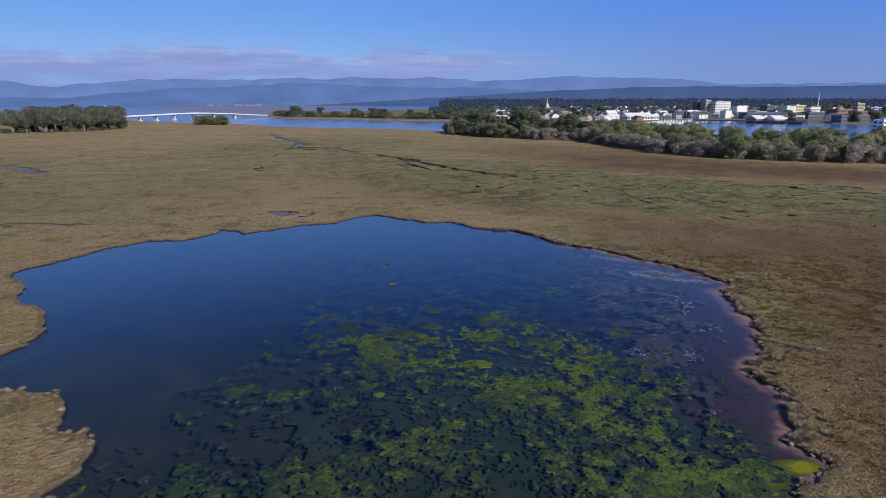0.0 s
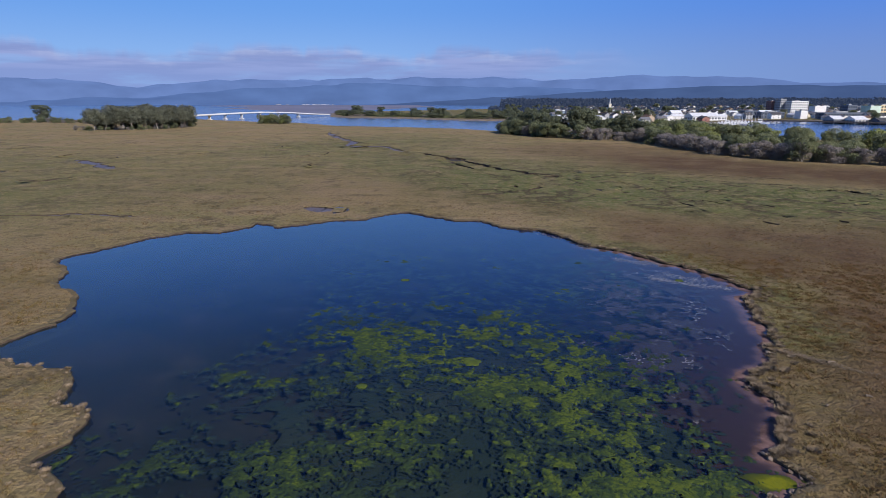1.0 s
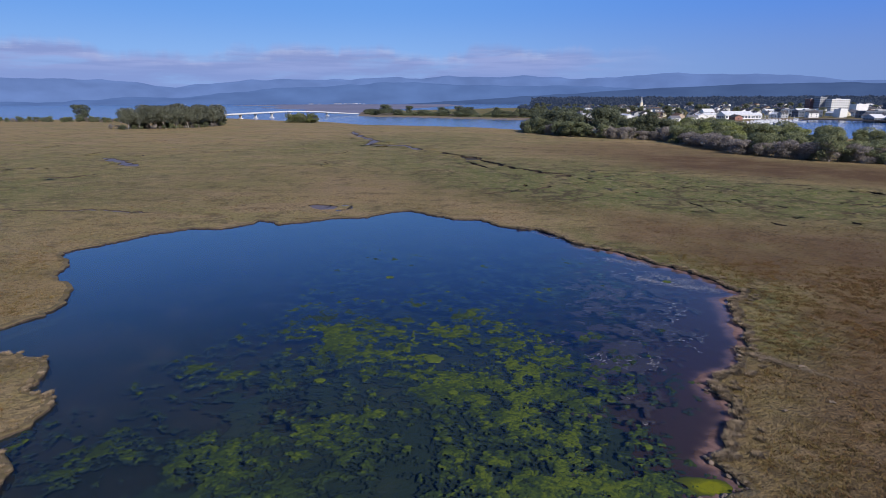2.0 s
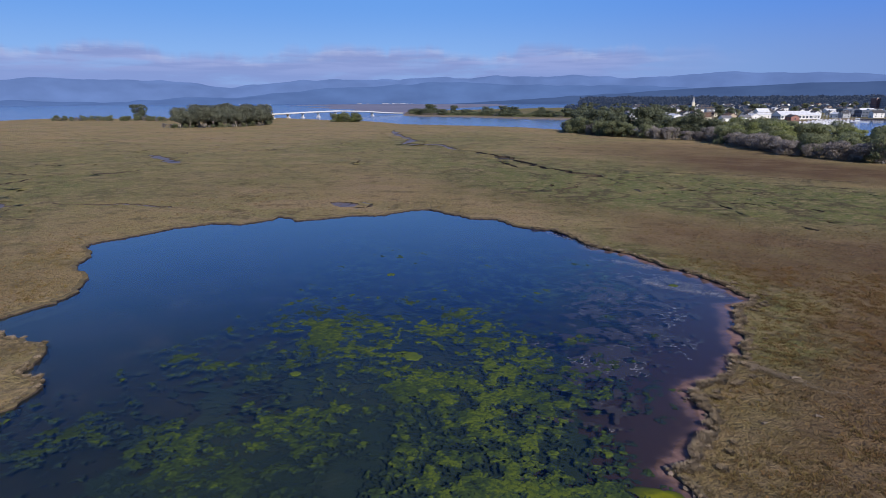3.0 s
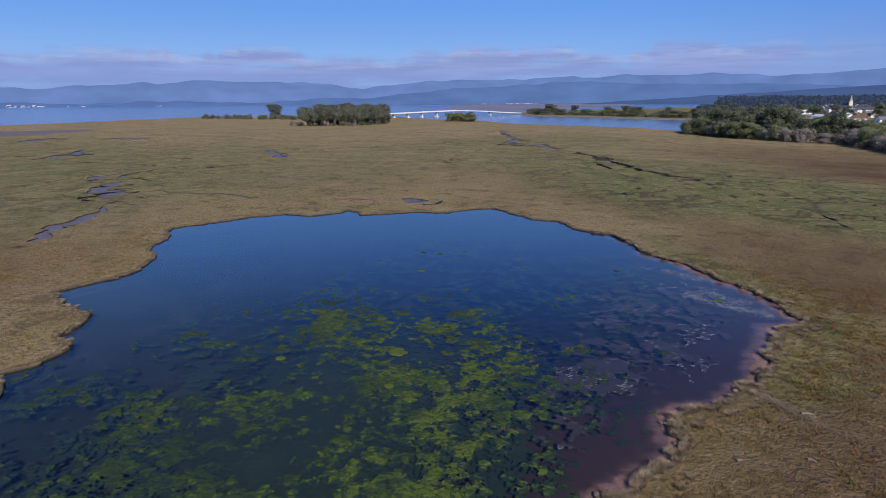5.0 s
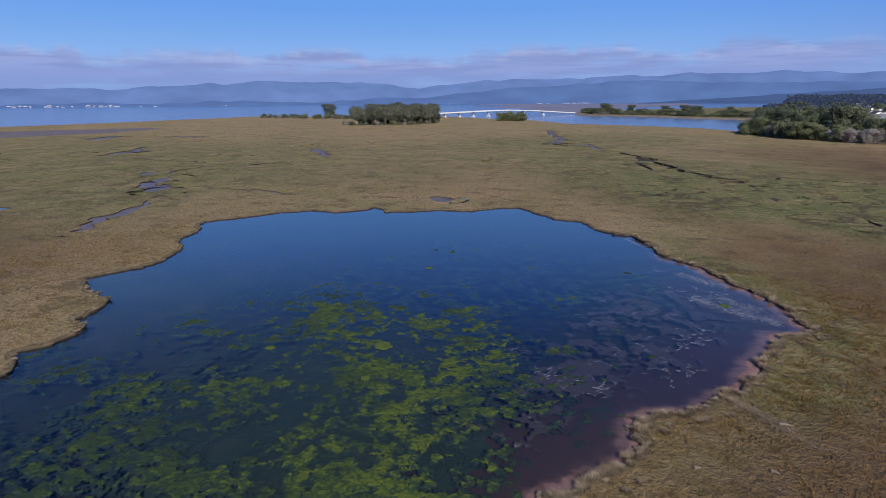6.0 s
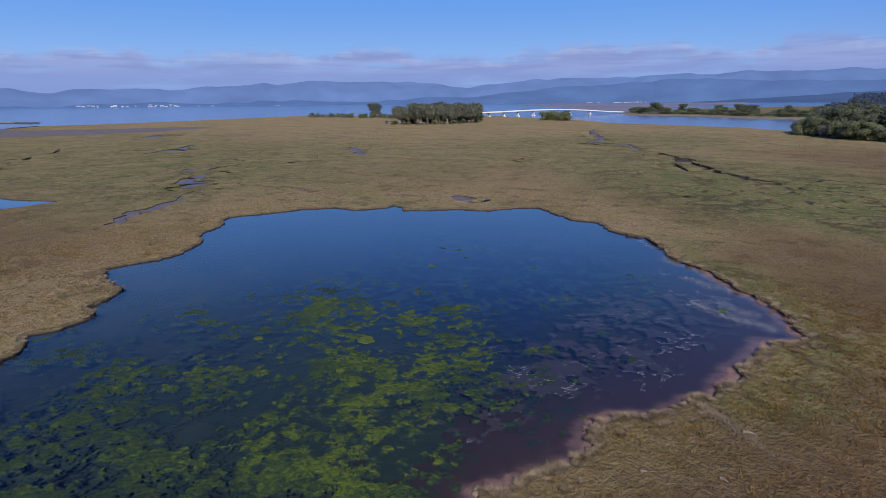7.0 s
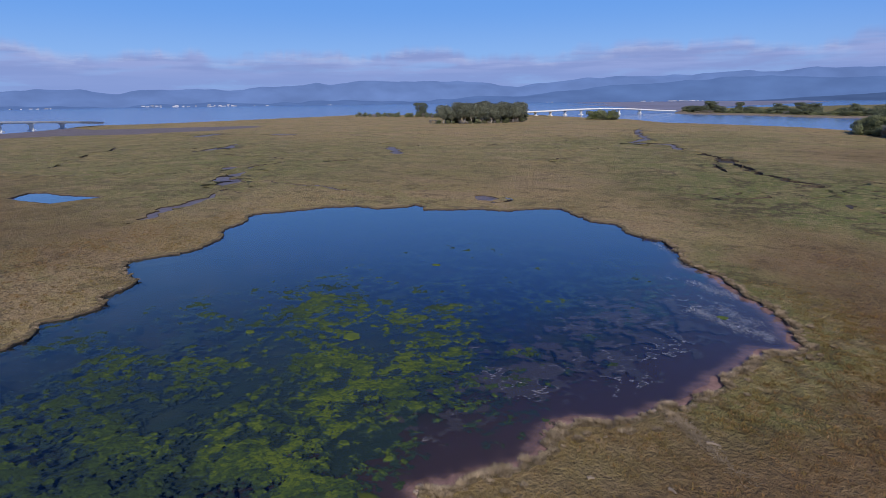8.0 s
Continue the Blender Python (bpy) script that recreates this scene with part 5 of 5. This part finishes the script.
        bmesh.ops.bevel(bm, geom=list(bm.edges), offset=0.15, segments=1, affect="EDGES")
        pier = part("pier", bm, M_CONCRETE, root)
        pier.matrix_local = pose(x, y, 0, 0, 0, a)
        bm = bmesh.new()
        box(bm, -0.7, 0.7, -h * 0.95, h * 0.95, top - 1.2, top)
        for v in bm.verts:
            if v.co.z < top - 0.5:
                v.co.y *= 0.55
        part("pier_cap", bm, M_CONCRETE, pier)
        bm = bmesh.new()
        box(bm, -1.6, 1.6, -h * 0.7, h * 0.7, -2.0, 0.9)
        part("footing", bm, M_CONCRETE, pier)


def bridge_line(a, n):
    p = np.array(a, float)
    s = np.r_[0, np.cumsum(np.linalg.norm(np.diff(p[:, :2], axis=0), axis=1))]
    t = np.linspace(0, s[-1], n)
    return np.c_[np.interp(t, s, p[:, 0]), np.interp(t, s, p[:, 1]), np.interp(t, s, p[:, 2])]


make_bridge(bridge_line([(-450, 650, 4.0), (-423, 712, 5.2), (-403, 758, 6.3), (-383, 805, 7.6), (-364, 850, 8.2), (-344, 895, 6.8), (-329, 930, 4.6), (-316, 960, 2.9), (-307, 982, 2.2)], 26),
            [(-422, 714), (-412, 737), (-402, 761), (-392, 785), (-380, 811), (-367, 843), (-352, 878), (-335, 916)], 10, "low pale concrete road bridge over the channel")
make_bridge(bridge_line([(-545, 40, 9.4), (-575, 92, 9.2), (-603, 150, 8.6), (-625, 188, 7.4), (-655, 232, 5.2), (-690, 262, 3.2)], 16),
            [(-556, 62), (-580, 104), (-603, 150), (-618, 178), (-640, 210)], 10, "pale concrete road bridge ending on a grassy spit")


# ---------------------------------------------------------------- the town across the channel
def land_z(x, y):
    z, island, far = land_height(np.array([[float(x)]]), np.array([[float(y)]]))
    return float(z[0, 0])


def gable(bm, w, d, z0, rise, over=0.4):
    """A pitched roof with thickness over a w by d plan, ridge along x."""
    a, b = w / 2 + over, d / 2 + over
    for s in (-1, 1):
        v = [bm.verts.new(c) for c in ((-a, s * b, z0 - 0.15), (a, s * b, z0 - 0.15), (a, 0, z0 + rise), (-a, 0, z0 + rise),
                                       (-a, s * b, z0 + 0.1), (a, s * b, z0 + 0.1), (a, 0, z0 + rise + 0.25), (-a, 0, z0 + rise + 0.25))]
        for f in ((0, 1, 2, 3), (4, 5, 6, 7), (0, 1, 5, 4), (0, 3, 7, 4), (1, 2, 6, 5)):
            bm.faces.new([v[i] for i in f])
    bmesh.ops.recalc_face_normals(bm, faces=bm.faces)
    return bm


def house_kind(w, d, h, rise, wall, roof, label, name="house", windows=2):
    root = tagged(new(name), label, "house", "town houses")
    bm = box(bmesh.new(), -w / 2, w / 2, -d / 2, d / 2, -1.0, h)
    for s in (-1, 1):       # gable ends
        v = [bm.verts.new(c) for c in ((s * w / 2, -d / 2, h), (s * w / 2, d / 2, h), (s * w / 2, 0, h + rise - 0.1))]
        bm.faces.new(v)
    part("wall", bm, M_WALL[wall], root)
    part("roof", gable(bmesh.new(), w, d, h, rise), M_ROOF[roof], root)
    for s in (-1, 1):
        for k in range(windows):
            x = (k + 0.5) / windows * w - w / 2
            for z in ((1.0, 2.4),) if h < 4.5 else ((1.0, 2.4), (3.8, 5.2)):
                part("window", box(bmesh.new(), x - 0.55, x + 0.55, s * d / 2 - 0.05, s * d / 2 + 0.06, *z), M_PANE, root)
        part("window", box(bmesh.new(), s * w / 2 - 0.05, s * w / 2 + 0.06, -0.6, 0.6, 1.0, 2.4), M_PANE, root)
    bm = box(bmesh.new(), w * 0.2, w * 0.2 + 0.9, -0.45, 0.45, h + rise * 0.3, h + rise + 1.0)
    part("chimney", bm, M_WALL["brown"], root)
    return root


def block(x, y, turn, w, d, h, wall, label, storeys=3, bays=5, roof="grey", name="building", pitched=0.0, panes=True):
    """A larger building with a parapet or pitched roof and rows of windows on all sides."""
    root = tagged(new(name), label, "building")
    g = land_z(x, y)
    root.matrix_world = pose(x, y, g, 0, 0, turn)
    bm = box(bmesh.new(), -w / 2, w / 2, -d / 2, d / 2, -1.5, h)
    if pitched:
        for s in (-1, 1):
            bm.faces.new([bm.verts.new(c) for c in ((s * w / 2, -d / 2, h), (s * w / 2, d / 2, h), (s * w / 2, 0, h + pitched - 0.1))])
    part("wall", bm, M_WALL[wall], root)
    if pitched:
        part("roof", gable(bmesh.new(), w, d, h, pitched, 0.6), M_ROOF[roof], root)
    else:
        part("roof", box(bmesh.new(), -w / 2 + 0.4, w / 2 - 0.4, -d / 2 + 0.4, d / 2 - 0.4, h + 0.004, h + 0.2), M_ROOF[roof], root)
        for a in ((-w / 2, w / 2, -d / 2, -d / 2 + 0.35), (-w / 2, w / 2, d / 2 - 0.35, d / 2), (-w / 2, -w / 2 + 0.35, -d / 2 + 0.35, d / 2 - 0.35), (w / 2 - 0.35, w / 2, -d / 2 + 0.35, d / 2 - 0.35)):
            part("parapet", box(bmesh.new(), *a, h + 0.002, h + 0.8), M_WALL[wall], root)
        part("roof_plant", box(bmesh.new(), -w * 0.15, w * 0.12, -d * 0.15, d * 0.2, h + 0.2, h + 2.2), M_WALL["grey"], root)
    if panes:
        pitch, step = w / bays, h / storeys
        for k in range(bays):
            for s in range(storeys):
                x0 = -w / 2 + pitch * (k + 0.2)
                part("window", box(bmesh.new(), x0, x0 + pitch * 0.6, -d / 2 - 0.06, -d / 2 + 0.05, step * (s + 0.28), step * (s + 0.75)), M_PANE, root)
        n = max(2, int(d / pitch))
        for k in range(n):
            for s in range(storeys):
                y0 = -d / 2 + d / n * (k + 0.2)
                part("window", box(bmesh.new(), -w / 2 - 0.06, -w / 2 + 0.05, y0, y0 + d / n * 0.6, step * (s + 0.28), step * (s + 0.75)), M_PANE, root)
    return root


def make_town():
    rng = np.random.RandomState(61)
    kinds = [house_kind(11, 8, 3.4, 2.4, "white", "grey", "white gabled house with grey roof"),
             house_kind(13, 9, 5.8, 2.8, "white", "dark", "white two-storey house with dark roof"),
             house_kind(12, 8, 3.4, 2.2, "cream", "brown", "cream gabled house with brown roof"),
             house_kind(10, 8, 5.6, 2.6, "grey", "dark", "grey two-storey house with dark roof"),
             house_kind(14, 9, 3.6, 2.6, "blue", "grey", "blue-grey gabled house with grey roof"),
             house_kind(12, 9, 5.4, 2.4, "tan", "brown", "tan two-storey house with brown roof"),
             house_kind(16, 10, 4.2, 2.2, "white", "pale", "white low house with pale metal roof"),
             house_kind(12, 9, 3.6, 2.4, "red", "dark", "brick-red gabled house with dark roof")]
    used = set()
    spots = []
    taken = [(514, 1139), (394, 847), (240, 763), (491, 871), (519, 796), (368, 710), (360, 879), (346, 895)]
    tries = 0
    while len(spots) < 375 and tries < 9000:
        tries += 1
        a, r = radians(rng.uniform(51, 86)), rng.uniform(690, 1750)
        x, y = r * math.cos(a), r * math.sin(a)
        shore = y - float(course(FAR_BANK, x))
        if shore < 30 or any(math.hypot(x - u, y - v) < 16 for u, v in spots) or any(math.hypot(x - u, y - v) < 36 for u, v in taken):
            continue
        spots.append((x, y))
    for x, y in spots:
        k = rng.choice(8, p=(0.24, 0.2, 0.06, 0.14, 0.12, 0.04, 0.16, 0.04))
        ob = kinds[k] if k not in used else copy_thing(kinds[k], Matrix())
        used.add(k)
        ob.matrix_basis = pose(x, y, land_z(x, y), 0, 0, rng.choice((0, 90)) + rng.normal() * 4 + 16)
    # larger buildings
    t = 14
    block(514, 1139, t, 33, 18, 21, "white", "large white hotel block with rows of windows", 7, 8)
    block(491, 1149, t, 12, 16, 24, "grey", "grey stair tower beside the white hotel", 8, 3)
    block(482, 1165, t, 11, 14, 21, "red", "red-painted block behind the hotel", 6, 3)
    block(501, 1035, t, 20, 14, 14, "white", "plain white windowless concrete block", 4, 4, panes=False)
    block(390, 843, t, 10, 12, 10, "white", "white end of the long warehouse", 2, 2, panes=False)
    block(432, 828, t, 60, 16, 8, "slate", "long dark waterfront warehouse", 2, 14)
    block(358, 862, t, 34, 14, 8, "slate", "dark low shed by the quay", 2, 8)
    block(366, 712, t, 13, 16, 7, "grey", "grey gabled boat shed on the quay", 2, 4, "pale", pitched=3.5)
    block(384, 702, t, 16, 16, 7, "white", "white gabled cannery on the quay", 2, 4, "pale", pitched=3.5)
    block(402, 690, t, 14, 14, 6, "slate", "dark gabled shed on the quay", 2, 4, "dark", pitched=3.0)
    block(491, 871, t, 16, 16, 16, "green", "pale green office block", 5, 4, panes=False)
    block(522, 900, t, 18, 14, 17, "yellow", "yellow stuccoed block beside the offices", 4, 4)
    block(470, 885, t, 14, 14, 17, "slate", "slate-grey block beside the office", 4, 4)
    block(518, 856, t, 17, 12, 14, "white", "white stepped hall with arched roof", 3, 5)
    block(519, 796, t, 24, 16, 13, "red", "red-brown brick warehouse by the quay", 3, 6)
    block(486, 800, t, 26, 14, 9, "slate", "dark warehouse near the quay", 2, 6)
    block(562, 827, t, 12, 12, 20, "tan", "tan brick tower block beside the quay", 5, 3)
    block(507, 743, t, 16, 12, 11, "red", "red brick building near the quay", 3, 4)
    block(470, 700, t, 40, 14, 7, "slate", "long dark shed on the quay", 2, 9)
    block(440, 604, t, 14, 12, 8, "white", "white boathouse on the quay", 2, 3, "pale")
    block(240, 765, t, 36, 20, 5, "white", "white marina hall with wide pale roof", 1, 9, "pale", pitched=4.0)
    block(262, 772, t, 14, 12, 4.5, "white", "white marina annexe with pale roof", 1, 4, "pale", pitched=2.5)
    block(222, 822, t, 14, 12, 7, "white", "white hipped pavilion by the marina", 2, 4, "pale", pitched=4.0)
    block(360, 884, t, 18, 14, 6, "white", "white arched storage hall", 1, 4, "pale", pitched=4.5)
    block(346, 900, t, 24, 14, 9, "slate", "dark blue storage shed", 2, 6)
    # steeple
    g = land_z(209, 1283)
    root = tagged(new("church"), "white church with a tall pointed steeple", "church")
    root.matrix_world = pose(209, 1283, g, 0, 0, t)
    part("nave", box(bmesh.new(), -6, 6, 4, 24, -1, 9), M_WALL["white"], root)
    part("roof", gable(bmesh.new(), 20, 12, 9, 5), M_ROOF["dark"], root).matrix_local = pose(0, 14, 0, 0, 0, 90)
    part("tower", box(bmesh.new(), -2.6, 2.6, -2.6, 2.6, -1, 16), M_WALL["cream"], root)
    bm = bmesh.new()
    bmesh.ops.create_cone(bm, cap_ends=True, segments=8, radius1=2.9, radius2=0.1, depth=12, matrix=Matrix.Translation((0, 0, 22)))
    part("spire", bm, M_WALL["grey"], root)
    # lattice mast
    g = land_z(680, 1108)
    co, faces = [], []
    for a in range(3):
        u, v = math.cos(a * 2.094), math.sin(a * 2.094)
        tube(co, faces, (1.6 * u, 1.6 * v, -1), (0.4 * u, 0.4 * v, 38), 0.28, 0.2, 5)
        for k in range(10):
            r0, r1 = 1.6 - 0.12 * k, 1.48 - 0.12 * k
            b = a * 2.094 + 2.094
            tube(co, faces, (r0 * u, r0 * v, k * 3.8), (r1 * math.cos(b), r1 * math.sin(b), k * 3.8 + 3.8), 0.12, 0.12, 4)
    mast = new("mast", mesh_of("mast", co, faces, M_STEEL))
    mast.matrix_world = pose(680, 1108, g)
    tagged(mast, "tall grey steel lattice mast", "mast")
    # town trees
    for k in range(190):
        a, r = radians(rng.uniform(50, 92)), rng.uniform(740, 1800)
        x, y = r * math.cos(a), r * math.sin(a)
        if y - float(course(FAR_BANK, x)) > 25:
            plant(("oak", "oak", "willow")[rng.randint(3)], x, y, rng.uniform(0.6, 1.0), "town trees", rng, z=land_z(x, y) - 0.2)


make_town()


def make_wharf():
    """Timber quay in front of the town."""
    root = tagged(new("wharf"), "dark timber wharf on rows of piles", "wharf")
    root.matrix_world = pose(350, 716, WATER, 0, 0, -36)
    part("deck", box(bmesh.new(), -58, 70, -6, 6, 2.4, 2.9), M_TIMBER, root)
    part("fender", box(bmesh.new(), -58, 70, -6.3, -6.002, 1.6, 2.95), M_TIMBER, root)
    for k in range(22):
        for y in (-5.5, 0):
            bm = bmesh.new()
            bmesh.ops.create_cone(bm, cap_ends=True, segments=7, radius1=0.28, radius2=0.24, depth=5.0, matrix=Matrix.Translation((-57 + k * 6, y, 0)))
            part("pile", bm, M_TIMBER, root)


make_wharf()
M_HULL = {"white": M_WALL["white"], "blue": M_WALL["slate"], "grey": M_WALL["grey"]}


def boat_kind(length, beam, hull, cabin, masts, label, name):
    root = tagged(new(name), label, "boat", "boats in the marina")
    bm = bmesh.new()
    rows = []
    for f, b, z in ((0.0, 0.75, 1.2), (0.25, 1.0, 1.15), (0.6, 0.95, 1.3), (0.85, 0.55, 1.6), (1.0, 0.05, 1.95)):
        x = (f - 0.5) * length
        rows.append([bm.verts.new(c) for c in ((x, -beam / 2 * b, z), (x, -beam / 2 * b * 0.8, -0.2), (x, 0, -0.7), (x, beam / 2 * b * 0.8, -0.2), (x, beam / 2 * b, z))])
    for a, b in zip(rows, rows[1:]):
        for k in range(4):
            bm.faces.new((a[k], a[k + 1], b[k + 1], b[k]))
        bm.faces.new((a[0], b[0], b[4], a[4]))
    bm.faces.new(rows[0])
    bmesh.ops.recalc_face_normals(bm, faces=bm.faces)
    part("hull", bm, M_HULL[hull], root)
    x0 = cabin * length
    bm = box(bmesh.new(), x0 - length * 0.13, x0 + length * 0.13, -beam * 0.3, beam * 0.3, 1.1, 1.1 + length * 0.2)
    bmesh.ops.bevel(bm, geom=list(bm.edges), offset=0.12, segments=1, affect="EDGES")
    part("cabin", bm, M_WALL["white"], root)
    part("window", box(bmesh.new(), x0 - length * 0.10, x0 + length * 0.135, -beam * 0.31, beam * 0.31, 1.1 + length * 0.11, 1.1 + length * 0.17), M_PANE, root)
    for f, h in masts:
        co, faces = [], []
        tube(co, faces, (f * length, 0, 1.0), (f * length, 0, h), 0.11, 0.06)
        tube(co, faces, (f * length, 0, 2.6), (f * length - length * 0.22, 0, 3.0), 0.07, 0.05)
        child("mast", mesh_of("mast", co, faces, M_STEEL), root)
    return root


def make_boats():
    rng = np.random.RandomState(71)
    trawler = boat_kind(17, 5, "white", 0.12, ((-0.05, 10.5), (0.22, 8)), "white fishing boat with tall rigging", "fishing_boat")
    trawler.matrix_world = pose(288, 708, WATER, 0, 0, 160)
    other = boat_kind(14, 4.5, "blue", 0.1, ((-0.1, 9),), "dark-hulled fishing boat with white wheelhouse", "fishing_boat")
    other.matrix_world = pose(246, 690, WATER, 0, 0, 175)
    kinds = [boat_kind(10, 3.2, "white", 0.0, ((0.05, 12),), "white sailing boat at its mooring", "sailing_boat"),
             boat_kind(9, 3.0, "white", 0.1, (), "white motor boat at its mooring", "motor_boat"),
             boat_kind(11, 3.4, "blue", 0.0, ((0.05, 13),), "dark-hulled sailing boat at its mooring", "sailing_boat"),
             boat_kind(11, 3.6, "grey", 0.12, ((-0.1, 7),), "grey working boat at its mooring", "working_boat")]
    k = 0
    for r in range(4):
        for i in range(9):
            x = 212 + i * 7 + r * 4
            y = float(course(FAR_BANK, x)) - 18 - r * 13
            if y > float(course(FAR_BANK, x)) - 12 or y < float(course(ISLAND_SHORE, x)) + 25:
                continue
            src = kinds[k % 4]
            ob = src if k < 4 else copy_thing(src, Matrix())
            ob.matrix_basis = pose(x, y, WATER, 0, 0, 70 + rng.normal() * 3)
            k += 1


make_boats()


# the emission adds the haze over the bay to these walls
M_FAR_WALL = haze_material("wall_far", (0.40, 0.40, 0.42), (0.045, 0.075, 0.15), 0.2)


def make_far_shore():
    """Settlements and woods on the far side of the bay."""
    rng = np.random.RandomState(81)
    kinds = []
    for w, d, h, wall in ((18, 12, 1.3, "white"), (9, 9, 1.2, "white"), (7, 7, 1.6, "cream")):
        root = tagged(new("warehouse"), "white building on the far shore of the bay", "building", "far shore buildings")
        part("wall", box(bmesh.new(), -w / 2, w / 2, -d / 2, d / 2, -3, h), M_FAR_WALL, root)
        part("roof", gable(bmesh.new(), w, d, h, 1.2), M_ROOF["grey"], root)
        kinds.append(root)
    used = set()
    for lo, hi, dist, n, up in ((107, 112.5, 3980, 18, 3), (95, 104, 3990, 6, 3), (150, 158, 3970, 34, 14), (164, 170, 3960, 18, 2), (139, 149, 3960, 4, 3), (118, 126, 3970, 3, 2)):
        for _ in range(n):
            a, r = radians(rng.uniform(lo, hi)), dist + rng.uniform(-60, 40)
            k = rng.randint(3)
            ob = kinds[k] if k not in used else copy_thing(kinds[k], Matrix())
            used.add(k)
            ob.matrix_basis = pose(r * math.cos(a), r * math.sin(a), rng.uniform(0, up), 0, 0, math.degrees(a) + 90 + rng.normal() * 12)
    # belts of dark wood behind the town and along the far land
    co, quads, normals, n = [], [], [], 0
    for lo, hi, r0, r1, h0, h1, count in ((44, 91, 1850, 2100, 6, 20, 26000), (44, 91, 2300, 2700, 16, 40, 26000), (40, 92, 1250, 1700, 3, 12, 9000)):
        a, r = np.radians(rng.uniform(lo, hi, count)), rng.uniform(r0, r1, count)
        top = h0 + (h1 - h0) * (0.35 + 0.65 * fnoise(np.degrees(a) * 9, r * 0.05, 4, 3))
        c = np.c_[r * np.cos(a), r * np.sin(a), h0 * 0.3 + (top - h0 * 0.3) * rng.rand(count) ** 0.6]
        v, f, _n = leaf_cloud(rng, [(0, 0, 0, 1, 1, 1)], count, 3.8)
        v = v - np.repeat(v.reshape(-1, 3, 3).mean(1), 3, 0) + np.repeat(c, 3, 0)
        normals.append(_n)
        co.append(v)
        quads.append(f + n)
        n += len(v)
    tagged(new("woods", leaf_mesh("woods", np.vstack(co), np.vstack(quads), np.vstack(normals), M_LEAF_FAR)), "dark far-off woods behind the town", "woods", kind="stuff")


# haze in front of the woods is part of their emission
M_LEAF_FAR = haze_material("leaf_far", (0.034, 0.040, 0.046), (0.020, 0.032, 0.066), 0.02)
make_far_shore()


def make_driftwood():
    """Bleached logs and boards left on the turf behind the eastern shore."""
    rng = np.random.RandomState(91)
    for x, y, turn, n in ((38.6, 55.0, 20, 0.9), (38.3, 48.2, -15, 0.5), (33.9, 46.1, 40, 0.45)):
        co, faces = [], []
        p = [(-n / 2, 0, 0.14), (-n / 6, 0.06 * n, 0.17), (n / 5, 0.02 * n, 0.16), (n / 2, -0.05 * n, 0.13)]
        for k in range(3):
            tube(co, faces, p[k], p[k + 1], 0.13 - 0.025 * k, 0.105 - 0.025 * k, 7)
        tube(co, faces, p[1], (p[1][0] + 0.2 * n, 0.22 * n, 0.30), 0.05, 0.02, 5)
        ob = new("driftwood", mesh_of("driftwood", co, faces, M_DRIFT))
        ob.matrix_world = pose(x, y, MARSH, 0, 0, turn)
        tagged(ob, "weathered grey-brown driftwood log on the marsh turf", "driftwood", "driftwood behind the shore")
    # straw wrack washed up behind the bank
    c = np.c_[rng.normal(36.4, 2.0, 420), np.zeros(420), np.full(420, MARSH + 0.08)]
    c[:, 1] = 56.2 - 0.75 * (c[:, 0] - 36.2) + rng.normal(0, 0.32, 420)
    c = c[c[:, 0] > 33.6]
    tagged(new("wrack", fast_mesh("wrack", *blades(rng, c, 9, 0.35, 0.10, 0.022, 3.2), M_TUSSOCK)), "pale washed-up straw on the turf", "straw", kind="stuff")


M_DRIFT = material("driftwood", (0.19, 0.15, 0.11), rough=0.9, spread=0.3, scale=2.0, bump=0.02)
make_driftwood()
